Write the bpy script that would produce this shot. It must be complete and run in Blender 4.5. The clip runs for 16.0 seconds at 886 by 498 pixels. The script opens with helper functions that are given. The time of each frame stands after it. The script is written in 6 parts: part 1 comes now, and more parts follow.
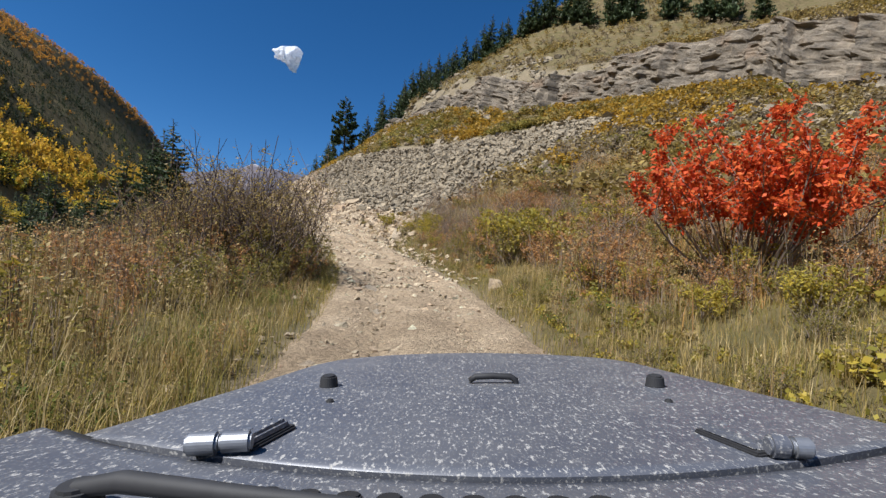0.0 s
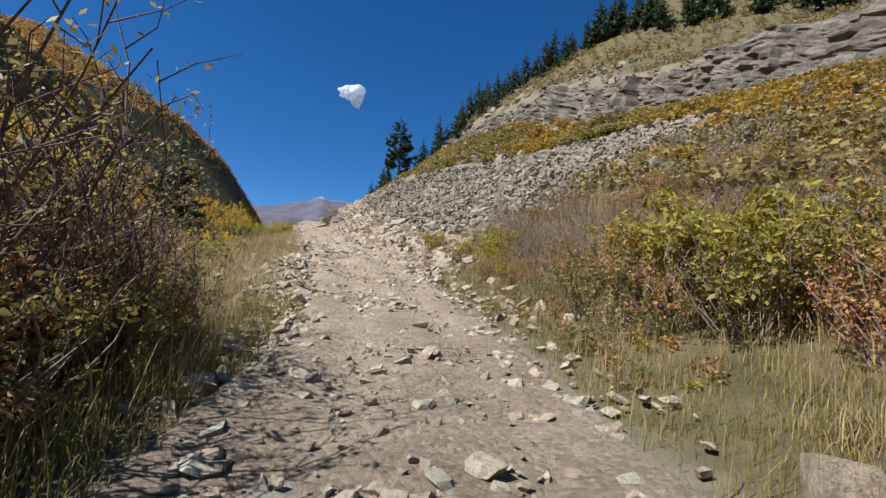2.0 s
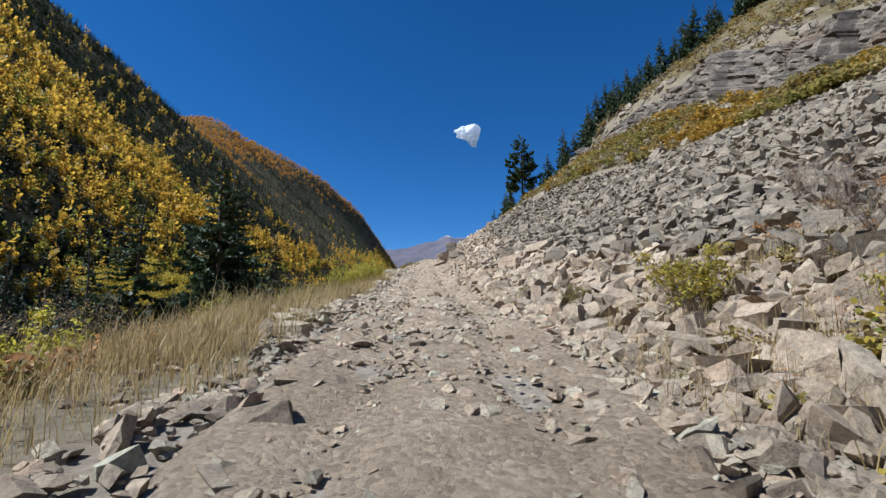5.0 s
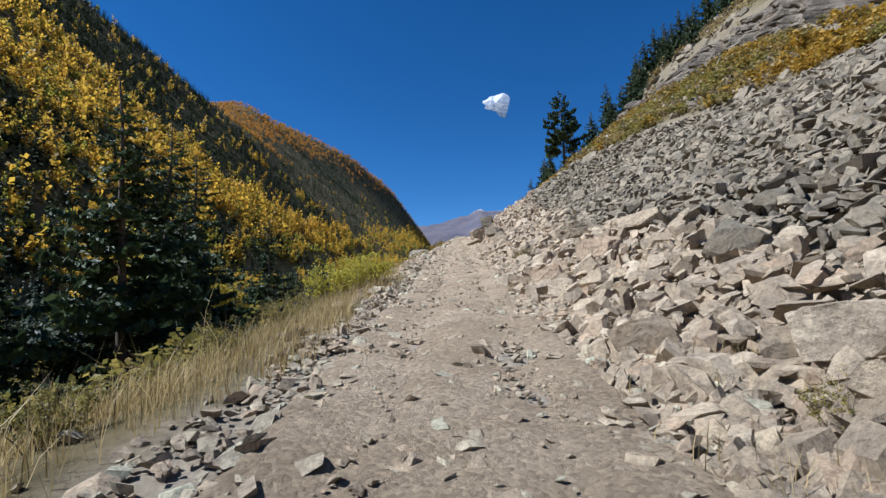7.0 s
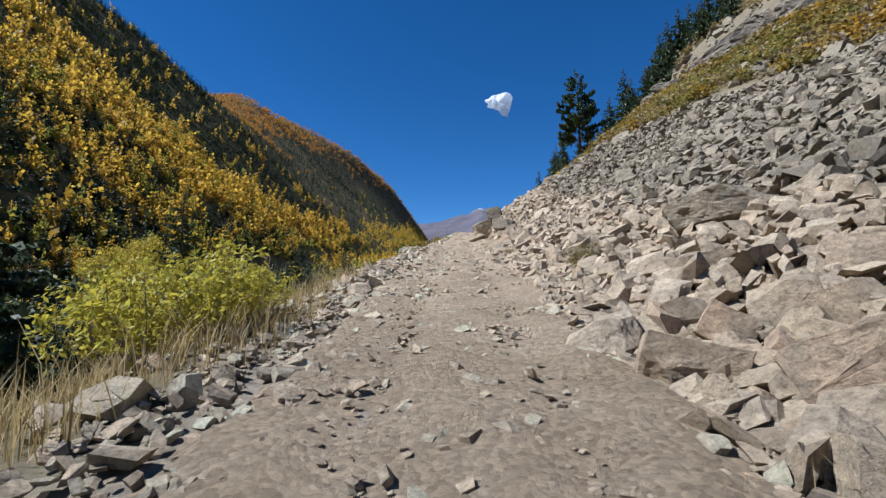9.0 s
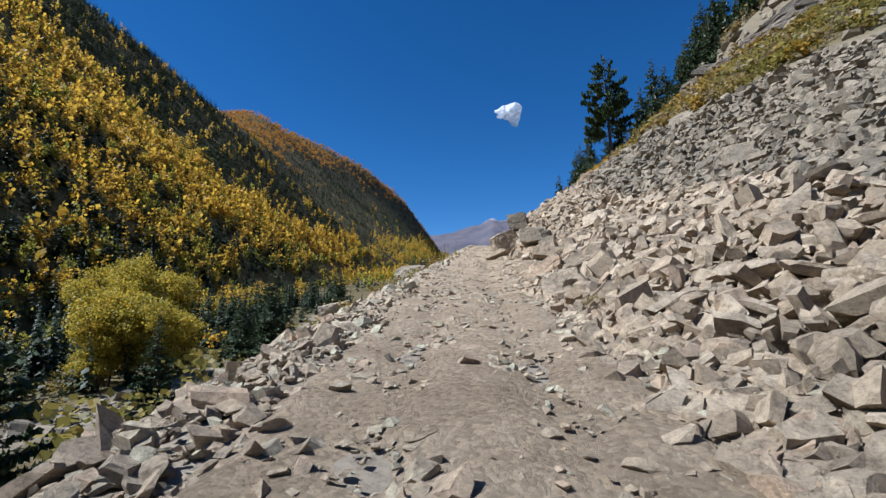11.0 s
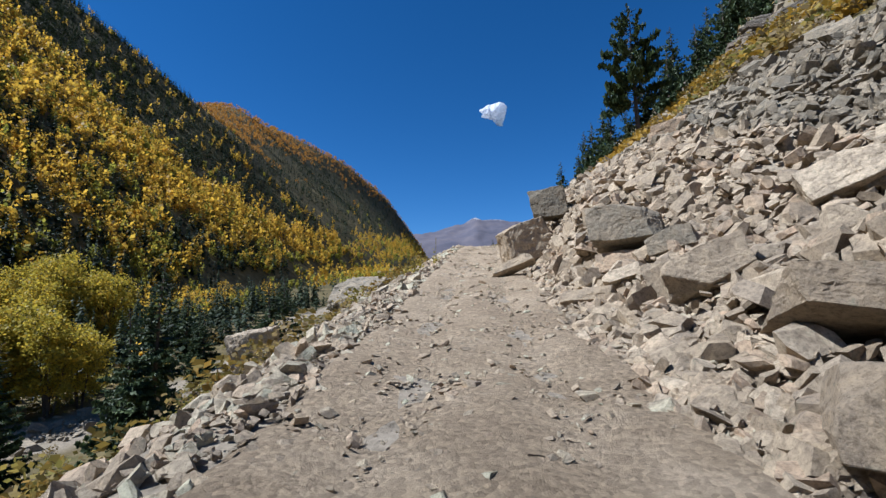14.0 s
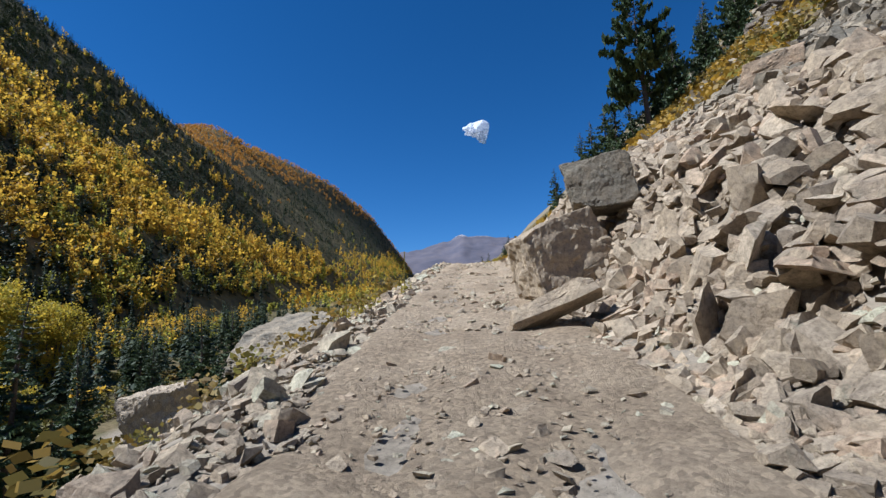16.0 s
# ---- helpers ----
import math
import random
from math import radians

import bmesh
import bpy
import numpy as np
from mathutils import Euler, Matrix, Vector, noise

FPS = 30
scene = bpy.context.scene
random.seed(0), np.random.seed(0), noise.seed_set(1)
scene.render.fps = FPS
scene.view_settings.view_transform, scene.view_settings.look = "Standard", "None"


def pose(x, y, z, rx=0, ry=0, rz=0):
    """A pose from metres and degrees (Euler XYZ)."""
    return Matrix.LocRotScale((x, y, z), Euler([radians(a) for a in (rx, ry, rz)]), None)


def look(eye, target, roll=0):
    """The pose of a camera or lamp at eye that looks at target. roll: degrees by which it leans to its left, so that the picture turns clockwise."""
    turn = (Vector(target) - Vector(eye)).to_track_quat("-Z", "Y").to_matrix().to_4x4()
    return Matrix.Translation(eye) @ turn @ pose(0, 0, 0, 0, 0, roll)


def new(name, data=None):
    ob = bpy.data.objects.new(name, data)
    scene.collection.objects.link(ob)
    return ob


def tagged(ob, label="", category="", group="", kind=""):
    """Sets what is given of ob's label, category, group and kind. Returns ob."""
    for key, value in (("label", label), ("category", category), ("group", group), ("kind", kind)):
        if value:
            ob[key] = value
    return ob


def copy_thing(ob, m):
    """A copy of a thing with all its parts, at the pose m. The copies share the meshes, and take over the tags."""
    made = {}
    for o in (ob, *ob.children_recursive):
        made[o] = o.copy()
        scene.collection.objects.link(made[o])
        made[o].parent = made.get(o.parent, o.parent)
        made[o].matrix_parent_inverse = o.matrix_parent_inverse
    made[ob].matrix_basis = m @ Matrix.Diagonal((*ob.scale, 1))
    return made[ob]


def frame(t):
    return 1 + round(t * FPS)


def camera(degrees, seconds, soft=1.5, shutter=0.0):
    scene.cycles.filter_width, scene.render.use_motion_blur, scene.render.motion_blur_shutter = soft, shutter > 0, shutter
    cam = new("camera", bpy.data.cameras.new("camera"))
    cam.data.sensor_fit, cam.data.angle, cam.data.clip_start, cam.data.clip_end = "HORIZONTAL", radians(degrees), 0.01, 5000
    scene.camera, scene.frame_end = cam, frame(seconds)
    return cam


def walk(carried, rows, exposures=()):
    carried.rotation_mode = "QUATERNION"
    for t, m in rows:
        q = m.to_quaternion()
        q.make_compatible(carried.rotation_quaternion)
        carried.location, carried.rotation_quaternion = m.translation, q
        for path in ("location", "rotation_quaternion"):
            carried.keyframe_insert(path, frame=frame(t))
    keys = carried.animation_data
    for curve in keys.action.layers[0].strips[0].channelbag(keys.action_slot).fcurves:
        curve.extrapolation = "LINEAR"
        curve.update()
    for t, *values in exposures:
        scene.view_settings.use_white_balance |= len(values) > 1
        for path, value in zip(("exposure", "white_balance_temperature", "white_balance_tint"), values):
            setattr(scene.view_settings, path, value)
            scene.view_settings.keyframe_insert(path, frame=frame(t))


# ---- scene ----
cam = camera(86.0, 16.0, soft=1.4)

PATH = [
    (0, (-0.277, 3.303, 0.838), (-0.286, 5.302, 0.92), 4.1),
    (0.5, (-0.262, 5.844, 0.87), (-0.333, 7.839, 0.998), 0.0),
    (1, (-0.34, 8.42, 1.039), (-0.445, 10.411, 1.197), 0.5),
    (1.5, (-0.569, 10.981, 1.255), (-0.765, 12.962, 1.451), 3.6),
    (2, (-0.909, 13.566, 1.481), (-1.175, 15.54, 1.662), 4.0),
    (2.5, (-1.286, 16.137, 1.752), (-1.632, 18.095, 1.97), 1.3),
    (3, (-1.8, 18.51, 2.045), (-2.247, 20.442, 2.306), 1.2),
    (3.5, (-2.469, 20.874, 2.301), (-3.024, 22.781, 2.537), 1.1),
    (4, (-3.229, 23.175, 2.592), (-3.88, 25.05, 2.839), 0.8),
    (4.5, (-4.074, 25.407, 2.937), (-4.811, 27.246, 3.211), 1.7),
    (4.7, (-4.405, 26.266, 3.041), (-5.162, 28.093, 3.333), 0.9),
    (6.8, (-8.509, 35.582, 4.816), (-9.393, 37.365, 5.016), 0.7),
    (7, (-8.967, 36.535, 4.939), (-9.877, 38.305, 5.129), -1.3),
    (7.5, (-10.322, 39.002, 5.138), (-11.259, 40.76, 5.319), 5.7),
    (8, (-11.5, 41.536, 5.377), (-12.437, 43.291, 5.578), 2.6),
    (8.5, (-12.642, 44.054, 5.616), (-13.538, 45.836, 5.768), -0.8),
    (9, (-13.757, 46.56, 5.865), (-14.665, 48.332, 6.048), -0.1),
    (9.2, (-14.182, 47.574, 5.986), (-15.107, 49.33, 6.229), -1.7),
    (11.3, (-19.501, 58.541, 7.912), (-20.456, 60.284, 8.138), -1.1),
    (11.5, (-20.058, 59.628, 8.066), (-21.02, 61.367, 8.288), -1.9),
    (12, (-21.485, 62.38, 8.45), (-22.423, 64.126, 8.714), 0.0),
    (12.5, (-22.732, 64.99, 8.93), (-23.669, 66.732, 9.227), 0.5),
    (13, (-23.934, 67.457, 9.223), (-24.881, 69.194, 9.517), -2.1),
    (13.5, (-25.089, 69.767, 9.53), (-25.981, 71.536, 9.803), -0.7),
    (14, (-26.092, 71.86, 9.773), (-26.982, 73.637, 9.998), -0.7),
    (14.5, (-27.0, 73.759, 9.94), (-27.895, 75.537, 10.138), -2.2),
    (15, (-27.917, 75.831, 10.275), (-28.775, 77.623, 10.509), -0.2),
    (15.5, (-28.773, 78.004, 10.531), (-29.615, 79.791, 10.845), -4.5),
    (16, (-29.701, 80.028, 10.858), (-30.534, 81.822, 11.154), -2.3),
]
walk(cam, [(t, look(eye, at, roll)) for t, eye, at, roll in PATH],
     exposures=[(0.0, 0.62, 6150, 10), (2.0, 0.62, 5800, 10), (4.0, 0.58, 5500, 10), (16.0, 0.58, 5500, 10)])

# ---------- light ----------
SUN_LEFT, SUN_UP = 124.0, 51.0          # degrees to the left of +y, degrees above the horizon
world = bpy.data.worlds.new("sky")
scene.world = world
world.use_nodes = True
wn = world.node_tree
sky = wn.nodes.new("ShaderNodeTexSky")
sky.sky_type = "NISHITA"
sky.sun_disc = False
sky.sun_elevation = radians(SUN_UP)
sky.sun_rotation = radians(-SUN_LEFT)
sky.altitude = 3000
sky.air_density = 1.0
sky.dust_density = 0.0
sky.ozone_density = 4.0
deep = wn.nodes.new("ShaderNodeHueSaturation")
deep.inputs["Saturation"].default_value = 1.25
wn.links.new(sky.outputs[0], deep.inputs["Color"])
wn.links.new(deep.outputs[0], wn.nodes["Background"].inputs[0])
wn.nodes["Background"].inputs[1].default_value = 0.073
sun_data = bpy.data.lights.new("sun", "SUN")
sun_data.energy = 5.0
sun_data.angle = radians(0.55)
sun_data.color = (1.0, 0.965, 0.92)
sun = new("sun", sun_data)
sv = Vector((-math.sin(radians(SUN_LEFT)) * math.cos(radians(SUN_UP)), math.cos(radians(SUN_LEFT)) * math.cos(radians(SUN_UP)), math.sin(radians(SUN_UP))))
sun.matrix_world = look(sv * 60, (0, 0, 0))

# ---------- small tools ----------
rng = np.random.default_rng(7)


def mesh_np(name, V, F, mat=None, smooth=False, slots=None, attr=None):
    """A mesh from vertices and faces that all have the same number of corners (or a list of such arrays)."""
    groups = F if isinstance(F, list) else [F]
    V = np.asarray(V, np.float32)
    me = bpy.data.meshes.new(name)
    me.vertices.add(len(V))
    me.vertices.foreach_set("co", V.ravel())
    loops = np.concatenate([np.asarray(g, np.int32).ravel() for g in groups])
    sizes = np.concatenate([np.full(len(g), np.shape(g)[1], np.int32) for g in groups])
    me.loops.add(len(loops))
    me.loops.foreach_set("vertex_index", loops)
    me.polygons.add(len(sizes))
    me.polygons.foreach_set("loop_start", np.r_[0, np.cumsum(sizes)[:-1]].astype(np.int32))
    me.polygons.foreach_set("loop_total", sizes)
    me.polygons.foreach_set("use_smooth", np.full(len(sizes), smooth))
    for m in mat if isinstance(mat, (list, tuple)) else [mat]:
        if m:
            me.materials.append(m)
    if slots is not None:
        me.polygons.foreach_set("material_index", np.asarray(slots, np.int32))
    for key, values in (attr or {}).items():
        me.attributes.new(key, "FLOAT", "POINT").data.foreach_set("value", np.asarray(values, np.float32))
    me.update()
    me.validate()
    return me


def part(name, bm, material, parent, label="", smooth=False):
    """Links a bmesh (or a mesh) as one mesh object under a thing or a part."""
    if isinstance(bm, bmesh.types.BMesh):
        me = bpy.data.meshes.new(name)
        bm.to_mesh(me)
        bm.free()
        me.materials.append(material)
        me.polygons.foreach_set("use_smooth", np.full(len(me.polygons), smooth))
    else:
        me = bm
    ob = new(name, me)
    ob.parent = parent
    return tagged(ob, label)


def turns(yaw, tilt=None, lean=None):
    """Rotation matrices for arrays of angles: first lean about y, tilt about x, then yaw about z."""
    n = len(yaw)
    tilt = np.zeros(n) if tilt is None else tilt
    lean = np.zeros(n) if lean is None else lean
    c, s = np.cos, np.sin
    o, z = np.ones(n), np.zeros(n)
    Rz = np.stack([c(yaw), -s(yaw), z, s(yaw), c(yaw), z, z, z, o], 1).reshape(n, 3, 3)
    Rx = np.stack([o, z, z, z, c(tilt), -s(tilt), z, s(tilt), c(tilt)], 1).reshape(n, 3, 3)
    Ry = np.stack([c(lean), z, s(lean), z, o, z, -s(lean), z, c(lean)], 1).reshape(n, 3, 3)
    return Rz @ Rx @ Ry


def scatter(protos, which, R, scale, at):
    """All copies of prototypes (V, F, slot) joined: vertices, faces, slots. scale is n x 3."""
    Vs, Fs, Ss, base = [], [], [], 0
    for k, (V, F, S) in enumerate(protos):
        idx = np.nonzero(which == k)[0]
        if not len(idx):
            continue
        W = np.einsum("nij,nkj->nki", R[idx], V[None] * scale[idx][:, None, :]) + at[idx][:, None, :]
        Vs.append(W.reshape(-1, 3))
        Fs.append((F[None] + (np.arange(len(idx)) * len(V))[:, None, None] + base).reshape(-1, F.shape[1]))
        Ss.append(np.tile(S, len(idx)))
        base += len(idx) * len(V)
    return np.concatenate(Vs), np.concatenate(Fs), np.concatenate(Ss)


def wobble(x, y, scale, seed=0, octaves=3):
    """Smooth value noise in about -1..1 on arrays."""
    out, amp, tot = 0.0, 1.0, 0.0
    for o in range(octaves):
        px, py = np.asarray(x) / scale + 37.3 * seed + 11.1 * o, np.asarray(y) / scale - 21.7 * seed + 5.7 * o
        ix, iy = np.floor(px), np.floor(py)
        fx, fy = px - ix, py - iy
        fx, fy = fx * fx * (3 - 2 * fx), fy * fy * (3 - 2 * fy)

        def hsh(a, b):
            v = np.sin(a * 127.1 + b * 311.7 + seed * 17.0) * 43758.5453
            return (v - np.floor(v)) * 2 - 1

        n = (hsh(ix, iy) * (1 - fx) + hsh(ix + 1, iy) * fx) * (1 - fy) + (hsh(ix, iy + 1) * (1 - fx) + hsh(ix + 1, iy + 1) * fx) * fy
        out, tot, amp, scale = out + amp * n, tot + amp, amp * 0.5, scale / 2.1
    return out / tot


# ---------- materials ----------
def material(name):
    m = bpy.data.materials.new(name)
    m.use_nodes = True
    nt = m.node_tree
    return m, nt, nt.nodes["Principled BSDF"]


def ramp(nt, fac, stops):
    r = nt.nodes.new("ShaderNodeValToRGB")
    els = r.color_ramp.elements
    while len(els) < len(stops):
        els.new(0.5)
    for e, (p, c) in zip(els, stops):
        e.position, e.color = p, (*c, 1)
    nt.links.new(fac, r.inputs[0])
    return r.outputs[0]


def noise_at(nt, scale, detail=4.0, rough=0.6, vec=None, distort=0.0):
    n = nt.nodes.new("ShaderNodeTexNoise")
    n.inputs["Scale"].default_value, n.inputs["Detail"].default_value, n.inputs["Roughness"].default_value = scale, detail, rough
    n.inputs["Distortion"].default_value = distort
    nt.links.new(vec if vec else nt.nodes.new("ShaderNodeNewGeometry").outputs["Position"], n.inputs["Vector"])
    return n.outputs["Fac"]


def mix(nt, fac, a, b, kind="MIX"):
    m = nt.nodes.new("ShaderNodeMix")
    m.data_type, m.blend_type = "RGBA", kind
    for sock, v in ((m.inputs[0], fac), (m.inputs[6], a), (m.inputs[7], b)):
        if isinstance(v, bpy.types.NodeSocket):
            nt.links.new(v, sock)
        else:
            sock.default_value = v if isinstance(v, float) else (*v, 1)
    return m.outputs[2]


def bump(nt, bsdf, height, strength=0.5, dist=0.02):
    b = nt.nodes.new("ShaderNodeBump")
    b.inputs["Strength"].default_value, b.inputs["Distance"].default_value = strength, dist
    nt.links.new(height, b.inputs["Height"])
    nt.links.new(b.outputs[0], bsdf.inputs["Normal"])


def attribute(nt, name):
    a = nt.nodes.new("ShaderNodeAttribute")
    a.attribute_name = name
    return a.outputs["Fac"]


def leaf_material(name, stops, through_light=0.35, patch=3.0, patch_amount=0.5):
    """Leaves: each island has its own tone, with patches over metres."""
    m, nt, b = material(name)
    geo = nt.nodes.new("ShaderNodeNewGeometry")
    n = noise_at(nt, 1.0 / patch, 2.0)
    mx = nt.nodes.new("ShaderNodeMix")
    mx.inputs[0].default_value = patch_amount
    nt.links.new(geo.outputs["Random Per Island"], mx.inputs[2])
    nt.links.new(n, mx.inputs[3])
    col = ramp(nt, mx.outputs[0], stops)
    nt.links.new(col, b.inputs["Base Color"])
    b.inputs["Roughness"].default_value = 0.55
    b.inputs["Specular IOR Level"].default_value = 0.25
    tr = nt.nodes.new("ShaderNodeBsdfTranslucent")
    nt.links.new(col, tr.inputs[0])
    sh = nt.nodes.new("ShaderNodeMixShader")
    sh.inputs[0].default_value = through_light
    nt.links.new(b.outputs[0], sh.inputs[1])
    nt.links.new(tr.outputs[0], sh.inputs[2])
    nt.links.new(sh.outputs[0], nt.nodes["Material Output"].inputs[0])
    return m


def rock_material(name, stops, tint=(0.31, 0.25, 0.18), per="island"):
    m, nt, b = material(name)
    geo = nt.nodes.new("ShaderNodeNewGeometry")
    if per == "island":
        rnd = geo.outputs["Random Per Island"]
    else:
        rnd = nt.nodes.new("ShaderNodeObjectInfo").outputs["Random"]
    base = ramp(nt, rnd, stops)
    n1 = noise_at(nt, 2.2, 6.0, 0.65)
    n2 = noise_at(nt, 14.0, 8.0, 0.7)
    c = mix(nt, ramp(nt, n1, [(0.42, (0, 0, 0)), (0.68, (1, 1, 1))]), base, tint)
    blotch = ramp(nt, n2, [(0.32, (0.45, 0.43, 0.41)), (0.5, (0.92, 0.91, 0.9)), (0.72, (1.25, 1.22, 1.15))])
    c = mix(nt, 0.85, c, blotch, "MULTIPLY")
    lich = ramp(nt, noise_at(nt, 5.0, 5.0, 0.7, distort=0.6), [(0.6, (0, 0, 0)), (0.7, (1, 1, 1))])
    c = mix(nt, mix(nt, 0.5, (0, 0, 0), lich), c, (0.19, 0.19, 0.13))
    speck = ramp(nt, noise_at(nt, 48.0, 4.0, 0.75), [(0.36, (0.55, 0.54, 0.5)), (0.48, (1, 1, 1)), (0.6, (1, 1, 1)), (0.68, (1.3, 1.28, 1.22))])
    c = mix(nt, 0.6, c, speck, "MULTIPLY")
    nt.links.new(c, b.inputs["Base Color"])
    b.inputs["Roughness"].default_value = 0.9
    b.inputs["Specular IOR Level"].default_value = 0.2
    bump(nt, b, noise_at(nt, 6.0, 10.0, 0.75), 0.95, 0.09)
    return m


TAN = [(0.0, (0.313, 0.243, 0.162)), (0.15, (0.540, 0.427, 0.289)), (0.35, (0.432, 0.346, 0.240)), (0.5, (0.616, 0.497, 0.346)), (0.62, (0.529, 0.383, 0.254)), (0.75, (0.486, 0.391, 0.273)), (0.88, (0.670, 0.551, 0.394)), (1.0, (0.389, 0.313, 0.225))]
GREY = [(0.0, (0.20, 0.165, 0.117)), (0.3, (0.32, 0.267, 0.19)), (0.6, (0.43, 0.355, 0.25)), (0.8, (0.37, 0.30, 0.207)), (1.0, (0.27, 0.226, 0.165))]
m_rock_tan = rock_material("fresh_tan_rock", TAN)
m_rock_grey = rock_material("weathered_grey_rock", GREY, (0.20, 0.18, 0.14))
m_pebble = rock_material("pale_road_stone", [(p, tuple(min(0.66, k * 1.15) for k in c)) for p, c in TAN])
m_rock_tan_one = rock_material("fresh_tan_rock_single", TAN, per="object")
m_rock_grey_one = rock_material("weathered_grey_rock_single", GREY, (0.20, 0.18, 0.14), per="object")


def ground_material():
    m, nt, b = material("mountain_soil")
    soil = ramp(nt, noise_at(nt, 0.9, 8.0, 0.7), [(0.3, (0.075, 0.062, 0.032)), (0.5, (0.13, 0.10, 0.05)), (0.7, (0.20, 0.155, 0.085))])
    green = ramp(nt, noise_at(nt, 0.35, 5.0, 0.6), [(0.45, (0, 0, 0)), (0.65, (0.35, 0.35, 0.35))])
    soil = mix(nt, green, soil, (0.085, 0.095, 0.028))
    stone = ramp(nt, noise_at(nt, 5.0, 9.0, 0.75), [(0.3, (0.13, 0.108, 0.08)), (0.5, (0.29, 0.242, 0.178)), (0.7, (0.39, 0.33, 0.25))])
    wood = ramp(nt, noise_at(nt, 0.06, 6.0, 0.7), [(0.35, (0.075, 0.066, 0.034)), (0.55, (0.15, 0.12, 0.055)), (0.7, (0.24, 0.19, 0.10))])
    c = mix(nt, attribute(nt, "stony"), soil, stone)
    c = mix(nt, attribute(nt, "wooded"), c, wood)
    nt.links.new(c, b.inputs["Base Color"])
    b.inputs["Roughness"].default_value = 0.95
    b.inputs["Specular IOR Level"].default_value = 0.1
    bump(nt, b, noise_at(nt, 6.0, 8.0, 0.75), 0.8, 0.08)
    return m


def road_material():
    m, nt, b = material("dusty_gravel")
    dust = ramp(nt, noise_at(nt, 0.7, 6.0, 0.65), [(0.3, (0.33, 0.25, 0.165)), (0.5, (0.43, 0.332, 0.222)), (0.72, (0.53, 0.418, 0.29))])
    v = nt.nodes.new("ShaderNodeTexVoronoi")
    v.inputs["Scale"].default_value = 19.0
    nt.links.new(nt.nodes.new("ShaderNodeNewGeometry").outputs["Position"], v.inputs["Vector"])
    peb = ramp(nt, v.outputs["Color"], [(0.2, (0.55, 0.54, 0.53)), (0.6, (1.0, 0.99, 0.97)), (0.9, (1.3, 1.27, 1.22))])
    fine = ramp(nt, noise_at(nt, 26.0, 8.0, 0.8), [(0.3, (0.6, 0.6, 0.6)), (0.6, (1.1, 1.1, 1.1))])
    c = mix(nt, 0.7, mix(nt, 0.55, dust, peb, "MULTIPLY"), fine, "MULTIPLY")
    nt.links.new(c, b.inputs["Base Color"])
    b.inputs["Roughness"].default_value = 0.95
    b.inputs["Specular IOR Level"].default_value = 0.1
    lumps = nt.nodes.new("ShaderNodeMath")
    lumps.operation = "MULTIPLY_ADD"
    nt.links.new(v.outputs["Distance"], lumps.inputs[0])
    lumps.inputs[1].default_value = -0.55
    nt.links.new(noise_at(nt, 38.0, 6.0, 0.85), lumps.inputs[2])
    bump(nt, b, lumps.outputs[0], 1.0, 0.05)
    return m


def bark_material(name, a, c2):
    m, nt, b = material(name)
    nt.links.new(ramp(nt, noise_at(nt, 12.0, 6.0, 0.7), [(0.35, a), (0.65, c2)]), b.inputs["Base Color"])
    b.inputs["Roughness"].default_value = 0.9
    return m


m_ground, m_road = ground_material(), road_material()
m_bark = bark_material("grey_brown_bark", (0.045, 0.034, 0.026), (0.14, 0.11, 0.085))
m_twig = bark_material("dry_brown_twigs", (0.11, 0.082, 0.06), (0.28, 0.22, 0.17))
m_dark_twig = bark_material("dark_reddish_twigs", (0.05, 0.034, 0.028), (0.15, 0.105, 0.08))
m_needle = leaf_material("spruce_needles", [(0.2, (0.030, 0.046, 0.022)), (0.5, (0.057, 0.084, 0.035)), (0.8, (0.101, 0.135, 0.051))], 0.2)
m_far_needle = leaf_material("far_conifer", [(0.2, (0.017, 0.028, 0.014)), (0.5, (0.035, 0.051, 0.023)), (0.85, (0.065, 0.08, 0.034))], 0.15, 30.0, 0.4)
m_aspen = leaf_material("golden_aspen", [(0.15, (0.30, 0.22, 0.045)), (0.4, (0.56, 0.37, 0.05)), (0.62, (0.68, 0.42, 0.045)), (0.85, (0.66, 0.31, 0.04))], 0.58, 6.0, 0.75)
m_aspen_green = leaf_material("turning_aspen", [(0.2, (0.16, 0.18, 0.035)), (0.5, (0.34, 0.32, 0.05)), (0.8, (0.56, 0.44, 0.05))], 0.58, 6.0, 0.7)
m_aspen_orange = leaf_material("orange_aspen", [(0.15, (0.22, 0.12, 0.035)), (0.5, (0.50, 0.25, 0.04)), (0.85, (0.62, 0.28, 0.045))], 0.4, 60.0, 0.5)
m_aspen_near = leaf_material("yellow_aspen_leaves", [(0.15, (0.17, 0.16, 0.03)), (0.4, (0.36, 0.31, 0.045)), (0.65, (0.60, 0.45, 0.05)), (0.85, (0.70, 0.45, 0.05))], 0.5, 4.0, 0.5)
m_lime_leaf = leaf_material("bright_yellow_green_leaves", [(0.1, (0.24, 0.25, 0.04)), (0.5, (0.46, 0.41, 0.055)), (0.9, (0.66, 0.52, 0.06))], 0.5, 1.5, 0.4)
m_brush = leaf_material("mixed_brush", [(0.15, (0.133, 0.103, 0.048)), (0.4, (0.273, 0.200, 0.091)), (0.6, (0.363, 0.273, 0.091)), (0.85, (0.484, 0.351, 0.103))], 0.4, 6.0, 0.6)
